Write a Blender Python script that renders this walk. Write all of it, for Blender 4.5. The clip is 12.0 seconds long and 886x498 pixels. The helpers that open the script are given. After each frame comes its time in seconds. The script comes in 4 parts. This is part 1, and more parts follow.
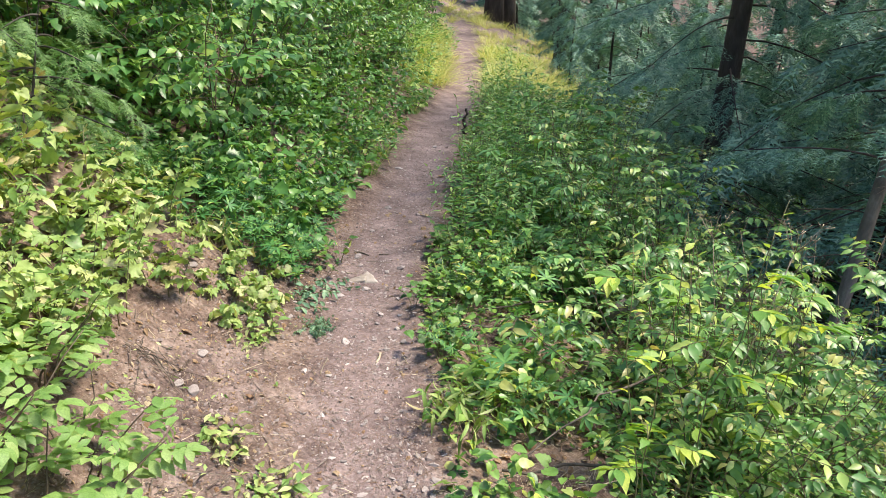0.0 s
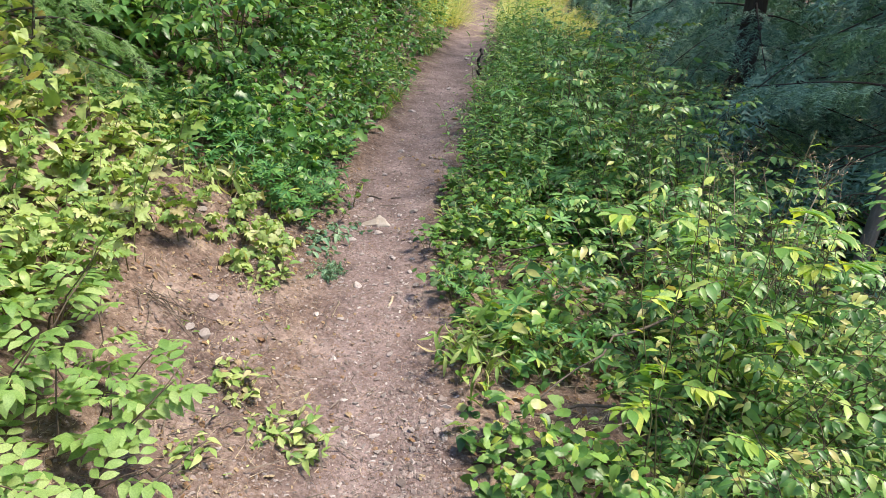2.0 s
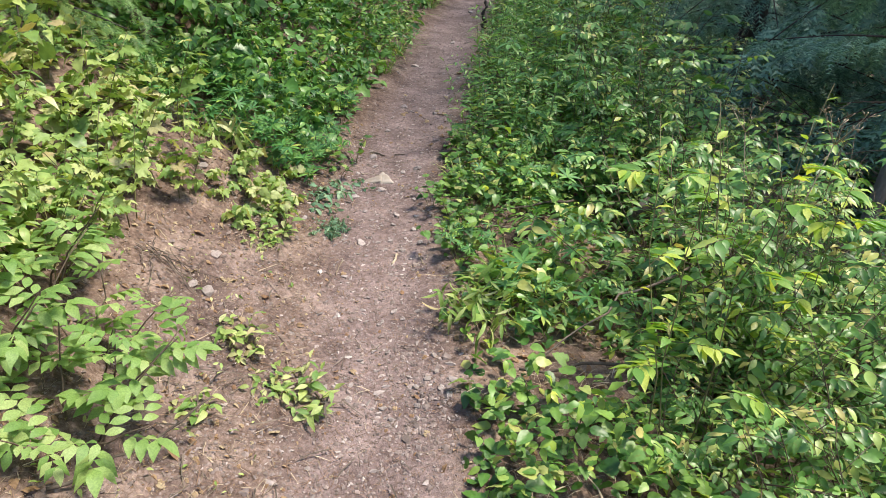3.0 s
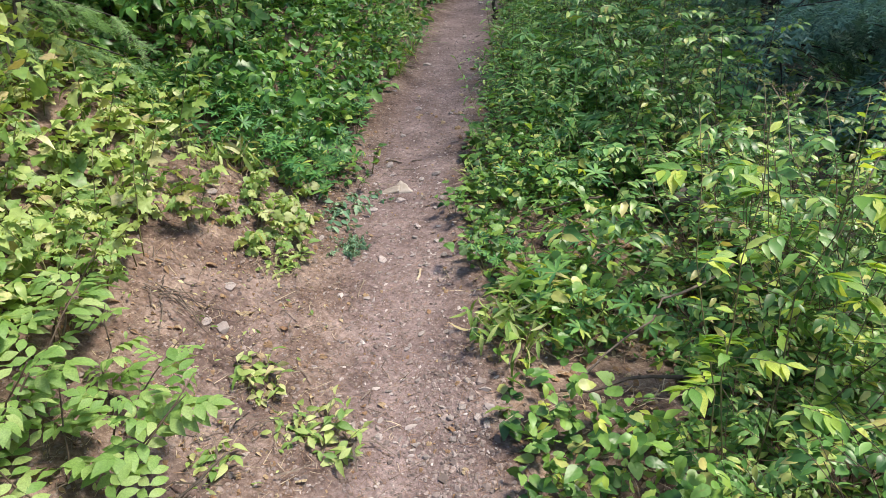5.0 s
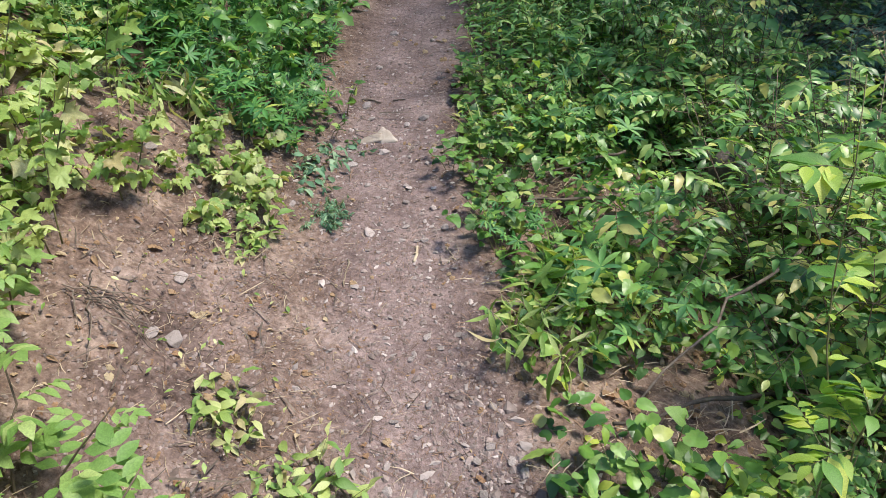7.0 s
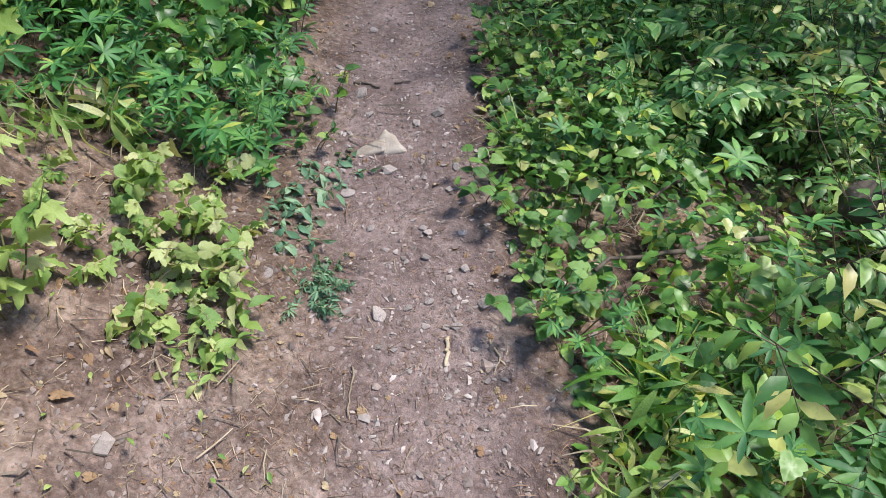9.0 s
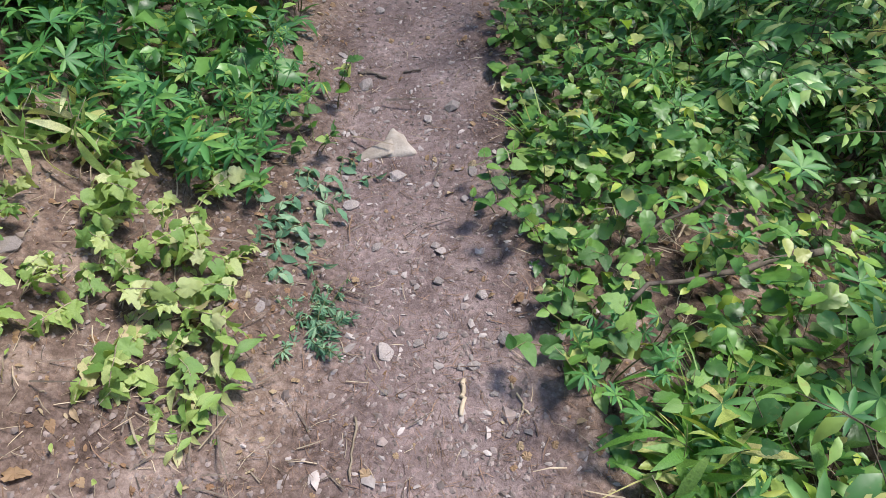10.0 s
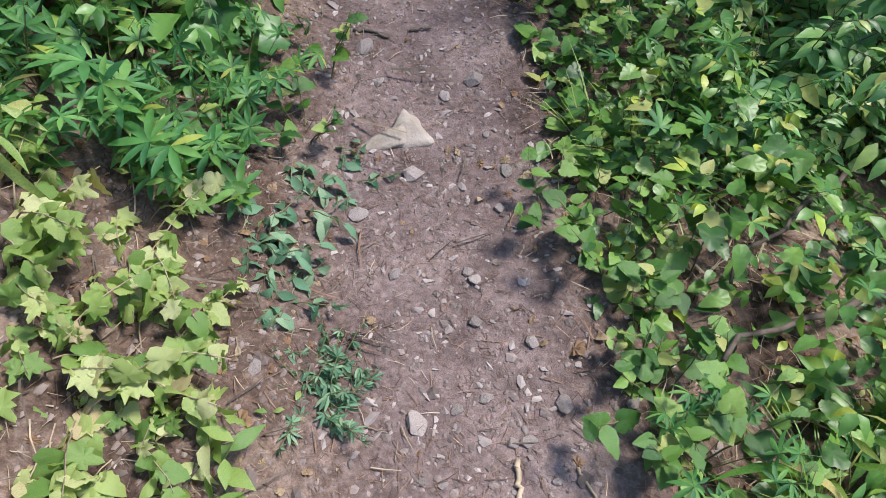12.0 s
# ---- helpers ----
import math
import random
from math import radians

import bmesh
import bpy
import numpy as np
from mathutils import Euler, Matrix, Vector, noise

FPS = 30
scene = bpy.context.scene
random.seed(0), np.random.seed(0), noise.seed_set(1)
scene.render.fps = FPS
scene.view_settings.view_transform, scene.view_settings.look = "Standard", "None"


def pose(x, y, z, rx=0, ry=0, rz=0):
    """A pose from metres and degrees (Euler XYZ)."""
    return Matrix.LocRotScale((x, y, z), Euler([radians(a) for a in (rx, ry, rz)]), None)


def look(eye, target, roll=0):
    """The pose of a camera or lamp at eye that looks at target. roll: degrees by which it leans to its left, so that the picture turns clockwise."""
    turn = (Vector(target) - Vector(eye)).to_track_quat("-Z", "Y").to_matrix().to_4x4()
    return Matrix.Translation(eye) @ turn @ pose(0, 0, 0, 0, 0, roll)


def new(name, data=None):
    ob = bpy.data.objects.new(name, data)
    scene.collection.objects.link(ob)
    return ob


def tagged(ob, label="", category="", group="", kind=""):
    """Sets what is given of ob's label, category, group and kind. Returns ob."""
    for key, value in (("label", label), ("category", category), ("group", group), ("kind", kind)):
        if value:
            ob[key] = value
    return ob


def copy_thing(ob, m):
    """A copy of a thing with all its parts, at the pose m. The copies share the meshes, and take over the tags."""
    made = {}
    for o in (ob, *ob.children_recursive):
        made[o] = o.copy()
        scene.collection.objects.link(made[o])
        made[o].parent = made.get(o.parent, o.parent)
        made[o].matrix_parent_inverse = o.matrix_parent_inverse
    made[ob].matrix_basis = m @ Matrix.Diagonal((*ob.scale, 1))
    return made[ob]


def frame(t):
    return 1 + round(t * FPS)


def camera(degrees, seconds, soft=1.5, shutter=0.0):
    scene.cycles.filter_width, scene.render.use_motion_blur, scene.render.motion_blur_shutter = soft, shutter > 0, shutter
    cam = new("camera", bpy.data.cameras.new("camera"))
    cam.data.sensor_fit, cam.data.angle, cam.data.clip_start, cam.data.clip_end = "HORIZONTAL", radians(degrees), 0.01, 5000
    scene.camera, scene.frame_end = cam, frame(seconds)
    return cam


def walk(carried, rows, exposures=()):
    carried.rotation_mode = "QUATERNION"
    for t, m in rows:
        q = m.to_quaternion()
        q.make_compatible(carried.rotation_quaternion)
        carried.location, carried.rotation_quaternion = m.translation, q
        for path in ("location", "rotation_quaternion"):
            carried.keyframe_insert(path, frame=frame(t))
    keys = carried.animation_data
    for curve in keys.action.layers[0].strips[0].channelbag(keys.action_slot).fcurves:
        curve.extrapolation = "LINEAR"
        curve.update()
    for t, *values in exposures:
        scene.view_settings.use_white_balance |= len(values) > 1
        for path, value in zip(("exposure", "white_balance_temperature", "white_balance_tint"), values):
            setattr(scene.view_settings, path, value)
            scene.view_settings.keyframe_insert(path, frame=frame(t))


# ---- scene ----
cam = camera(64.9, 12.0, soft=0.8)
PATH = [
    (0, (-0.054, -0.009, 1.625), (-0.034, 1.867, 0.932), 1.9),
    (0.5, (-0.054, 0.004, 1.615), (-0.055, 1.864, 0.88), 1.6),
    (1, (-0.026, 0.034, 1.616), (-0.056, 1.895, 0.884), 0.8),
    (1.5, (-0.046, 0.02, 1.594), (-0.077, 1.873, 0.84), 0.0),
    (2, (-0.025, 0.042, 1.577), (-0.053, 1.859, 0.744), 0.8),
    (2.5, (-0.029, 0.051, 1.565), (-0.059, 1.834, 0.659), 0.8),
    (3, (-0.033, 0.069, 1.559), (-0.066, 1.834, 0.618), 0.8),
    (3.5, (-0.056, 0.059, 1.563), (-0.118, 1.829, 0.632), -1.3),
    (3.7, (-0.059, 0.066, 1.567), (-0.142, 1.846, 0.66), -2.1),
    (5.3, (-0.017, 0.356, 1.528), (-0.154, 2.085, 0.533), -6.9),
    (5.5, (-0.022, 0.415, 1.512), (-0.184, 2.124, 0.486), -8.7),
    (6, (-0.127, 0.61, 1.494), (-0.306, 2.28, 0.409), -5.5),
    (6.5, (-0.213, 0.739, 1.489), (-0.243, 2.396, 0.369), -2.8),
    (7, (-0.251, 0.888, 1.459), (-0.222, 2.513, 0.293), -1.8),
    (7.5, (-0.226, 1.162, 1.463), (-0.323, 2.766, 0.273), -5.8),
    (7.7, (-0.23, 1.257, 1.457), (-0.352, 2.852, 0.256), -6.6),
    (9.3, (-0.39, 1.939, 1.397), (-0.293, 3.353, -0.014), -0.5),
    (9.5, (-0.369, 2.004, 1.389), (-0.283, 3.409, -0.031), -0.7),
    (10, (-0.339, 2.109, 1.356), (-0.332, 3.473, -0.106), -3.9),
    (10.5, (-0.331, 2.247, 1.297), (-0.347, 3.543, -0.226), -3.9),
    (11, (-0.437, 2.393, 1.268), (-0.301, 3.637, -0.292), 1.3),
    (11.5, (-0.512, 2.463, 1.268), (-0.337, 3.673, -0.315), 3.9),
    (12, (-0.524, 2.564, 1.239), (-0.363, 3.729, -0.378), 2.8),
]
EXPOSURES = [(0, 1.16, 6750, 10), (3, 0.98, 6750, 10), (6, 0.86, 6550, 10), (7.5, 0.8, 6350, 10), (9.5, 0.76, 6100, 11), (12, 0.7, 6050, 13)]
walk(cam, [(t, look(eye, target, roll)) for t, eye, target, roll in PATH], EXPOSURES)

# ---- sky and sun: soft late-summer sun from the right, over the valley ----
SUN_DIR = Vector((0.66, 0.12, 1.15)).normalized()
world = bpy.data.worlds.new("sky")
scene.world = world
world.use_nodes = True
wn = world.node_tree
sky = wn.nodes.new("ShaderNodeTexSky")
sky.sky_type = "NISHITA"
sky.sun_disc = False
sky.sun_elevation = math.asin(SUN_DIR.z)
sky.sun_rotation = math.atan2(SUN_DIR.x, SUN_DIR.y)
background = wn.nodes["Background"]
wn.links.new(sky.outputs[0], background.inputs[0])
background.inputs[1].default_value = 0.132
sun = new("sun", bpy.data.lights.new("sun", "SUN"))
sun.data.energy = 3.2
sun.data.angle = radians(12.0)
sun.data.color = (1.0, 0.93, 0.8)
sun.matrix_world = look(SUN_DIR * 50, (0, 0, 0))

# ---- materials ----


def shader(name):
    mat = bpy.data.materials.new(name)
    mat.use_nodes = True
    nodes = mat.node_tree.nodes
    return mat, nodes, mat.node_tree.links, nodes["Principled BSDF"], nodes["Material Output"]


def ramp(nodes, stops):
    node = nodes.new("ShaderNodeValToRGB")
    els = node.color_ramp.elements
    while len(els) < len(stops):
        els.new(0.5)
    for el, (place, colour) in zip(els, stops):
        el.position = place
        el.color = (*colour, 1)
    return node


def leaf_material(name, stops, rough=0.5, through_part=0.3, mottle=35.0, spots=(0.32, 0.2, 0.07), spotted=0.0):
    """Leaf: tint differs from leaf to leaf, mottled blade, lets light through."""
    mat, nodes, links, bsdf, out = shader(name)
    info = nodes.new("ShaderNodeObjectInfo")
    geo = nodes.new("ShaderNodeNewGeometry")
    coord = nodes.new("ShaderNodeTexCoord")
    add = nodes.new("ShaderNodeMath")
    add.operation = "ADD"
    links.new(info.outputs["Random"], add.inputs[0])
    links.new(geo.outputs["Random Per Island"], add.inputs[1])
    fract = nodes.new("ShaderNodeMath")
    fract.operation = "FRACT"
    links.new(add.outputs[0], fract.inputs[0])
    tint = ramp(nodes, stops)
    links.new(fract.outputs[0], tint.inputs[0])
    patch = nodes.new("ShaderNodeTexNoise")
    patch.inputs["Scale"].default_value = mottle
    patch.inputs["Detail"].default_value = 4
    links.new(coord.outputs["Object"], patch.inputs["Vector"])
    tone = ramp(nodes, [(0.25, (0.72, 0.74, 0.7)), (0.75, (1.2, 1.18, 1.15))])
    links.new(patch.outputs["Fac"], tone.inputs[0])
    mul = nodes.new("ShaderNodeMix")
    mul.data_type = "RGBA"
    mul.blend_type = "MULTIPLY"
    mul.inputs[0].default_value = 1.0
    links.new(tint.outputs[0], mul.inputs[6])
    links.new(tone.outputs[0], mul.inputs[7])
    speck = nodes.new("ShaderNodeTexNoise")
    speck.inputs["Scale"].default_value = 90.0
    speck.inputs["Detail"].default_value = 3
    links.new(coord.outputs["Object"], speck.inputs["Vector"])
    where = ramp(nodes, [(0.62, (0, 0, 0)), (0.7, (spotted, spotted, spotted))])
    links.new(speck.outputs["Fac"], where.inputs[0])
    blot = nodes.new("ShaderNodeMix")
    blot.data_type = "RGBA"
    links.new(where.outputs[0], blot.inputs[0])
    links.new(mul.outputs[2], blot.inputs[6])
    blot.inputs[7].default_value = (*spots, 1)
    links.new(blot.outputs[2], bsdf.inputs["Base Color"])
    bsdf.inputs["Roughness"].default_value = rough
    bsdf.inputs["Specular IOR Level"].default_value = 0.6
    bump = nodes.new("ShaderNodeBump")
    bump.inputs["Strength"].default_value = 0.35
    bump.inputs["Distance"].default_value = 0.004
    links.new(patch.outputs["Fac"], bump.inputs["Height"])
    links.new(bump.outputs[0], bsdf.inputs["Normal"])
    glow = nodes.new("ShaderNodeBsdfTranslucent")
    warm = nodes.new("ShaderNodeMix")
    warm.data_type = "RGBA"
    warm.blend_type = "MULTIPLY"
    warm.inputs[0].default_value = 1.0
    links.new(blot.outputs[2], warm.inputs[6])
    warm.inputs[7].default_value = (1.25, 1.2, 0.55, 1)
    links.new(warm.outputs[2], glow.inputs[0])
    both = nodes.new("ShaderNodeMixShader")
    both.inputs[0].default_value = through_part
    links.new(bsdf.outputs[0], both.inputs[1])
    links.new(glow.outputs[0], both.inputs[2])
    links.new(both.outputs[0], out.inputs[0])
    return mat


def rough_material(name, stops, scale, bump_scale, bump_depth, rough=0.9, stretch=(1, 1, 1), vary=0.25):
    """Bark, stone, stalk: two scales of colour and relief, tint by piece."""
    mat, nodes, links, bsdf, out = shader(name)
    coord = nodes.new("ShaderNodeTexCoord")
    mapping = nodes.new("ShaderNodeMapping")
    mapping.inputs["Scale"].default_value = stretch
    links.new(coord.outputs["Object"], mapping.inputs["Vector"])
    big = nodes.new("ShaderNodeTexNoise")
    big.inputs["Scale"].default_value = scale
    big.inputs["Detail"].default_value = 6
    big.inputs["Roughness"].default_value = 0.65
    links.new(mapping.outputs[0], big.inputs["Vector"])
    tint = ramp(nodes, stops)
    links.new(big.outputs["Fac"], tint.inputs[0])
    info = nodes.new("ShaderNodeObjectInfo")
    geo = nodes.new("ShaderNodeNewGeometry")
    add = nodes.new("ShaderNodeMath")
    add.operation = "ADD"
    links.new(info.outputs["Random"], add.inputs[0])
    links.new(geo.outputs["Random Per Island"], add.inputs[1])
    fract = nodes.new("ShaderNodeMath")
    fract.operation = "FRACT"
    links.new(add.outputs[0], fract.inputs[0])
    span = nodes.new("ShaderNodeMapRange")
    span.inputs[3].default_value = 1 - vary
    span.inputs[4].default_value = 1 + vary
    links.new(fract.outputs[0], span.inputs[0])
    mul = nodes.new("ShaderNodeMix")
    mul.data_type = "RGBA"
    mul.blend_type = "MULTIPLY"
    mul.inputs[0].default_value = 1.0
    links.new(tint.outputs[0], mul.inputs[6])
    links.new(span.outputs[0], mul.inputs[7])
    links.new(mul.outputs[2], bsdf.inputs["Base Color"])
    bsdf.inputs["Roughness"].default_value = rough
    fine = nodes.new("ShaderNodeTexNoise")
    fine.inputs["Scale"].default_value = bump_scale
    fine.inputs["Detail"].default_value = 5
    links.new(mapping.outputs[0], fine.inputs["Vector"])
    bump = nodes.new("ShaderNodeBump")
    bump.inputs["Strength"].default_value = 0.8
    bump.inputs["Distance"].default_value = bump_depth
    links.new(fine.outputs["Fac"], bump.inputs["Height"])
    links.new(bump.outputs[0], bsdf.inputs["Normal"])
    return mat


def ground_material():
    """Trodden stony dirt on the trail, needle litter and humus beside it."""
    mat, nodes, links, bsdf, out = shader("trail_dirt")
    coord = nodes.new("ShaderNodeTexCoord")
    wear = nodes.new("ShaderNodeAttribute")
    wear.attribute_name = "trodden"

    def grain(scale, detail=6, rough=0.65):
        node = nodes.new("ShaderNodeTexNoise")
        node.inputs["Scale"].default_value = scale
        node.inputs["Detail"].default_value = detail
        node.inputs["Roughness"].default_value = rough
        links.new(coord.outputs["Object"], node.inputs["Vector"])
        return node

    broad, fine, tiny = grain(4.5, 5, 0.6), grain(38.0, 9, 0.8), grain(230.0, 4)
    dirt = ramp(nodes, [(0.36, (0.11, 0.078, 0.073)), (0.5, (0.235, 0.174, 0.167)), (0.65, (0.4, 0.31, 0.295))])
    litter = ramp(nodes, [(0.38, (0.05, 0.032, 0.025)), (0.5, (0.18, 0.125, 0.1)), (0.64, (0.42, 0.32, 0.26))])
    mixed = nodes.new("ShaderNodeMath")
    mixed.operation = "MULTIPLY_ADD"
    mixed.inputs[1].default_value = 0.5
    links.new(fine.outputs["Fac"], mixed.inputs[0])
    part_broad = nodes.new("ShaderNodeMath")
    part_broad.operation = "MULTIPLY"
    part_broad.inputs[1].default_value = 0.5
    links.new(broad.outputs["Fac"], part_broad.inputs[0])
    links.new(part_broad.outputs[0], mixed.inputs[2])
    links.new(mixed.outputs[0], dirt.inputs[0])
    links.new(mixed.outputs[0], litter.inputs[0])
    edge = nodes.new("ShaderNodeMath")
    edge.operation = "ADD"
    links.new(wear.outputs["Fac"], edge.inputs[0])
    shift = nodes.new("ShaderNodeMapRange")
    shift.inputs[1].default_value = 0.3
    shift.inputs[2].default_value = 0.7
    shift.inputs[3].default_value = -0.3
    shift.inputs[4].default_value = 0.3
    links.new(fine.outputs["Fac"], shift.inputs[0])
    links.new(shift.outputs[0], edge.inputs[1])
    edge.use_clamp = True
    base = nodes.new("ShaderNodeMix")
    base.data_type = "RGBA"
    links.new(edge.outputs[0], base.inputs[0])
    links.new(litter.outputs[0], base.inputs[6])
    links.new(dirt.outputs[0], base.inputs[7])
    grit = nodes.new("ShaderNodeTexVoronoi")
    grit.inputs["Scale"].default_value = 95.0
    links.new(coord.outputs["Object"], grit.inputs["Vector"])
    tone = ramp(nodes, [(0.0, (0.78, 0.76, 0.76)), (0.7, (1.0, 1.0, 1.0)), (1.0, (1.25, 1.2, 1.17))])
    sep = nodes.new("ShaderNodeSeparateColor")
    links.new(grit.outputs["Color"], sep.inputs[0])
    links.new(sep.outputs[0], tone.inputs[0])
    mul = nodes.new("ShaderNodeMix")
    mul.data_type = "RGBA"
    mul.blend_type = "MULTIPLY"
    mul.inputs[0].default_value = 0.8
    links.new(base.outputs[2], mul.inputs[6])
    links.new(tone.outputs[0], mul.inputs[7])
    links.new(mul.outputs[2], bsdf.inputs["Base Color"])
    bsdf.inputs["Roughness"].default_value = 0.95
    bsdf.inputs["Specular IOR Level"].default_value = 0.2
    lump = nodes.new("ShaderNodeBump")
    lump.inputs["Strength"].default_value = 0.55
    lump.inputs["Distance"].default_value = 0.012
    links.new(fine.outputs["Fac"], lump.inputs["Height"])
    sand = nodes.new("ShaderNodeBump")
    sand.inputs["Strength"].default_value = 0.7
    sand.inputs["Distance"].default_value = 0.004
    links.new(tiny.outputs["Fac"], sand.inputs["Height"])
    links.new(lump.outputs[0], sand.inputs["Normal"])
    links.new(sand.outputs[0], bsdf.inputs["Normal"])
    return mat


DIRT = ground_material()
LOGWOOD = rough_material("weathered_log", [(0.3, (0.08, 0.06, 0.048)), (0.6, (0.17, 0.14, 0.115)), (0.8, (0.27, 0.235, 0.2))], 14, 60, 0.01, 0.9, (0.4, 1, 1))
CLOD = rough_material("dirt_clod", [(0.3, (0.1, 0.07, 0.06)), (0.6, (0.2, 0.15, 0.13)), (0.8, (0.32, 0.26, 0.23))], 30, 90, 0.004, 0.95, vary=0.35)
STONE = rough_material("grey_pink_stone", [(0.3, (0.27, 0.225, 0.21)), (0.6, (0.43, 0.365, 0.345)), (0.8, (0.57, 0.51, 0.48))], 25, 90, 0.003, 0.85, vary=0.3)
GRIT = rough_material("dirt_grit", [(0.3, (0.17, 0.13, 0.115)), (0.6, (0.27, 0.215, 0.2)), (0.8, (0.36, 0.3, 0.28))], 25, 90, 0.003, 0.95, vary=0.4)
BARK = rough_material("conifer_bark", [(0.3, (0.025, 0.02, 0.018)), (0.6, (0.065, 0.054, 0.048)), (0.8, (0.13, 0.115, 0.105))], 9, 40, 0.02, 0.95, (1, 1, 0.25))
GREYBARK = rough_material("grey_fir_bark", [(0.3, (0.07, 0.062, 0.055)), (0.6, (0.15, 0.135, 0.12)), (0.8, (0.27, 0.25, 0.225))], 14, 55, 0.012, 0.95, (1, 1, 0.5))
TWIG = rough_material("dead_twig", [(0.3, (0.06, 0.045, 0.035)), (0.7, (0.2, 0.16, 0.13))], 30, 120, 0.002, 0.9, (1, 1, 1), 0.5)
STRAW = rough_material("dry_straw", [(0.3, (0.26, 0.19, 0.125)), (0.7, (0.46, 0.38, 0.28))], 30, 120, 0.001, 0.8, (1, 1, 1), 0.5)
LITTER = rough_material("needle_litter", [(0.3, (0.1, 0.055, 0.035)), (0.7, (0.3, 0.19, 0.13))], 30, 120, 0.001, 0.9, (1, 1, 1), 0.6)
STEM = rough_material("green_stem", [(0.3, (0.09, 0.1, 0.035)), (0.7, (0.22, 0.2, 0.09))], 30, 90, 0.001, 0.6, (1, 1, 1), 0.3)
WOODY = rough_material("woody_stem", [(0.3, (0.07, 0.05, 0.035)), (0.7, (0.17, 0.125, 0.085))], 40, 120, 0.002, 0.8, (1, 1, 1), 0.3)
OVAL = leaf_material("honeysuckle_leaf", [(0.0, (0.06, 0.18, 0.05)), (0.35, (0.14, 0.34, 0.09)), (0.7, (0.24, 0.48, 0.14)), (0.9, (0.44, 0.6, 0.18)), (1.0, (0.6, 0.58, 0.16))], 0.42, 0.27)
LOBED = leaf_material("thicket_leaf", [(0.0, (0.04, 0.13, 0.035)), (0.45, (0.1, 0.255, 0.06)), (0.8, (0.19, 0.38, 0.09)), (1.0, (0.4, 0.53, 0.13))], 0.4, 0.26)
TURNING = leaf_material("turning_leaf", [(0.0, (0.04, 0.13, 0.035)), (0.4, (0.11, 0.27, 0.065)), (0.7, (0.21, 0.4, 0.11)), (0.9, (0.42, 0.54, 0.15)), (1.0, (0.56, 0.48, 0.19))], 0.42, 0.27, spotted=0.3)
PALE = leaf_material("wilting_leaf", [(0.0, (0.15, 0.29, 0.07)), (0.4, (0.3, 0.44, 0.12)), (0.75, (0.46, 0.56, 0.2)), (0.92, (0.62, 0.65, 0.34)), (1.0, (0.52, 0.42, 0.24))], 0.45, 0.3, spotted=0.35)
BROAD = leaf_material("broad_green_leaf", [(0.0, (0.035, 0.115, 0.025)), (0.5, (0.11, 0.255, 0.045)), (0.85, (0.23, 0.4, 0.08)), (1.0, (0.46, 0.48, 0.16))], 0.42, 0.22, spotted=0.2)
LUPINE = leaf_material("lupine_leaf", [(0.0, (0.045, 0.17, 0.06)), (0.6, (0.1, 0.28, 0.07)), (0.95, (0.2, 0.4, 0.1)), (1.0, (0.5, 0.52, 0.1))], 0.55, 0.25)
LIMP = leaf_material("limp_blue_leaf", [(0.0, (0.09, 0.21, 0.12)), (0.6, (0.17, 0.34, 0.2)), (1.0, (0.32, 0.46, 0.29))], 0.6, 0.2)
GRASS = leaf_material("grass_blade", [(0.0, (0.09, 0.24, 0.04)), (0.5, (0.18, 0.36, 0.06)), (0.85, (0.36, 0.45, 0.11)), (1.0, (0.55, 0.48, 0.2))], 0.5, 0.3)
# dry yellow grass, its colour raised to carry the brightness of full sun
MEADOW = leaf_material("sunlit_meadow_grass", [(0.0, (0.38, 0.48, 0.12)), (0.5, (0.58, 0.6, 0.2)), (1.0, (0.7, 0.64, 0.34))], 0.6, 0.3)
HERB = leaf_material("tall_herb_leaf", [(0.0, (0.08, 0.22, 0.055)), (0.45, (0.17, 0.37, 0.1)), (0.8, (0.3, 0.51, 0.15)), (1.0, (0.48, 0.6, 0.2))], 0.38, 0.35)
NEEDLE = leaf_material("fir_needles", [(0.0, (0.055, 0.15, 0.125)), (0.5, (0.12, 0.27, 0.215)), (0.9, (0.22, 0.42, 0.33)), (1.0, (0.32, 0.5, 0.38))], 0.5, 0.25)
YOUNG = leaf_material("young_fir_needles", [(0.0, (0.08, 0.18, 0.05)), (0.5, (0.13, 0.26, 0.07)), (1.0, (0.2, 0.35, 0.1))], 0.55, 0.15)
YOUNGLEAF = leaf_material("young_shoot_leaf", [(0.0, (0.14, 0.32, 0.07)), (0.4, (0.22, 0.42, 0.1)), (0.75, (0.46, 0.62, 0.1)), (1.0, (0.62, 0.68, 0.14))], 0.42, 0.4)
DEADLEAF = leaf_material("dead_leaf", [(0.0, (0.25, 0.14, 0.08)), (0.5, (0.34, 0.22, 0.13)), (1.0, (0.46, 0.37, 0.25))], 0.8, 0.15)

# ---- mesh tools ----


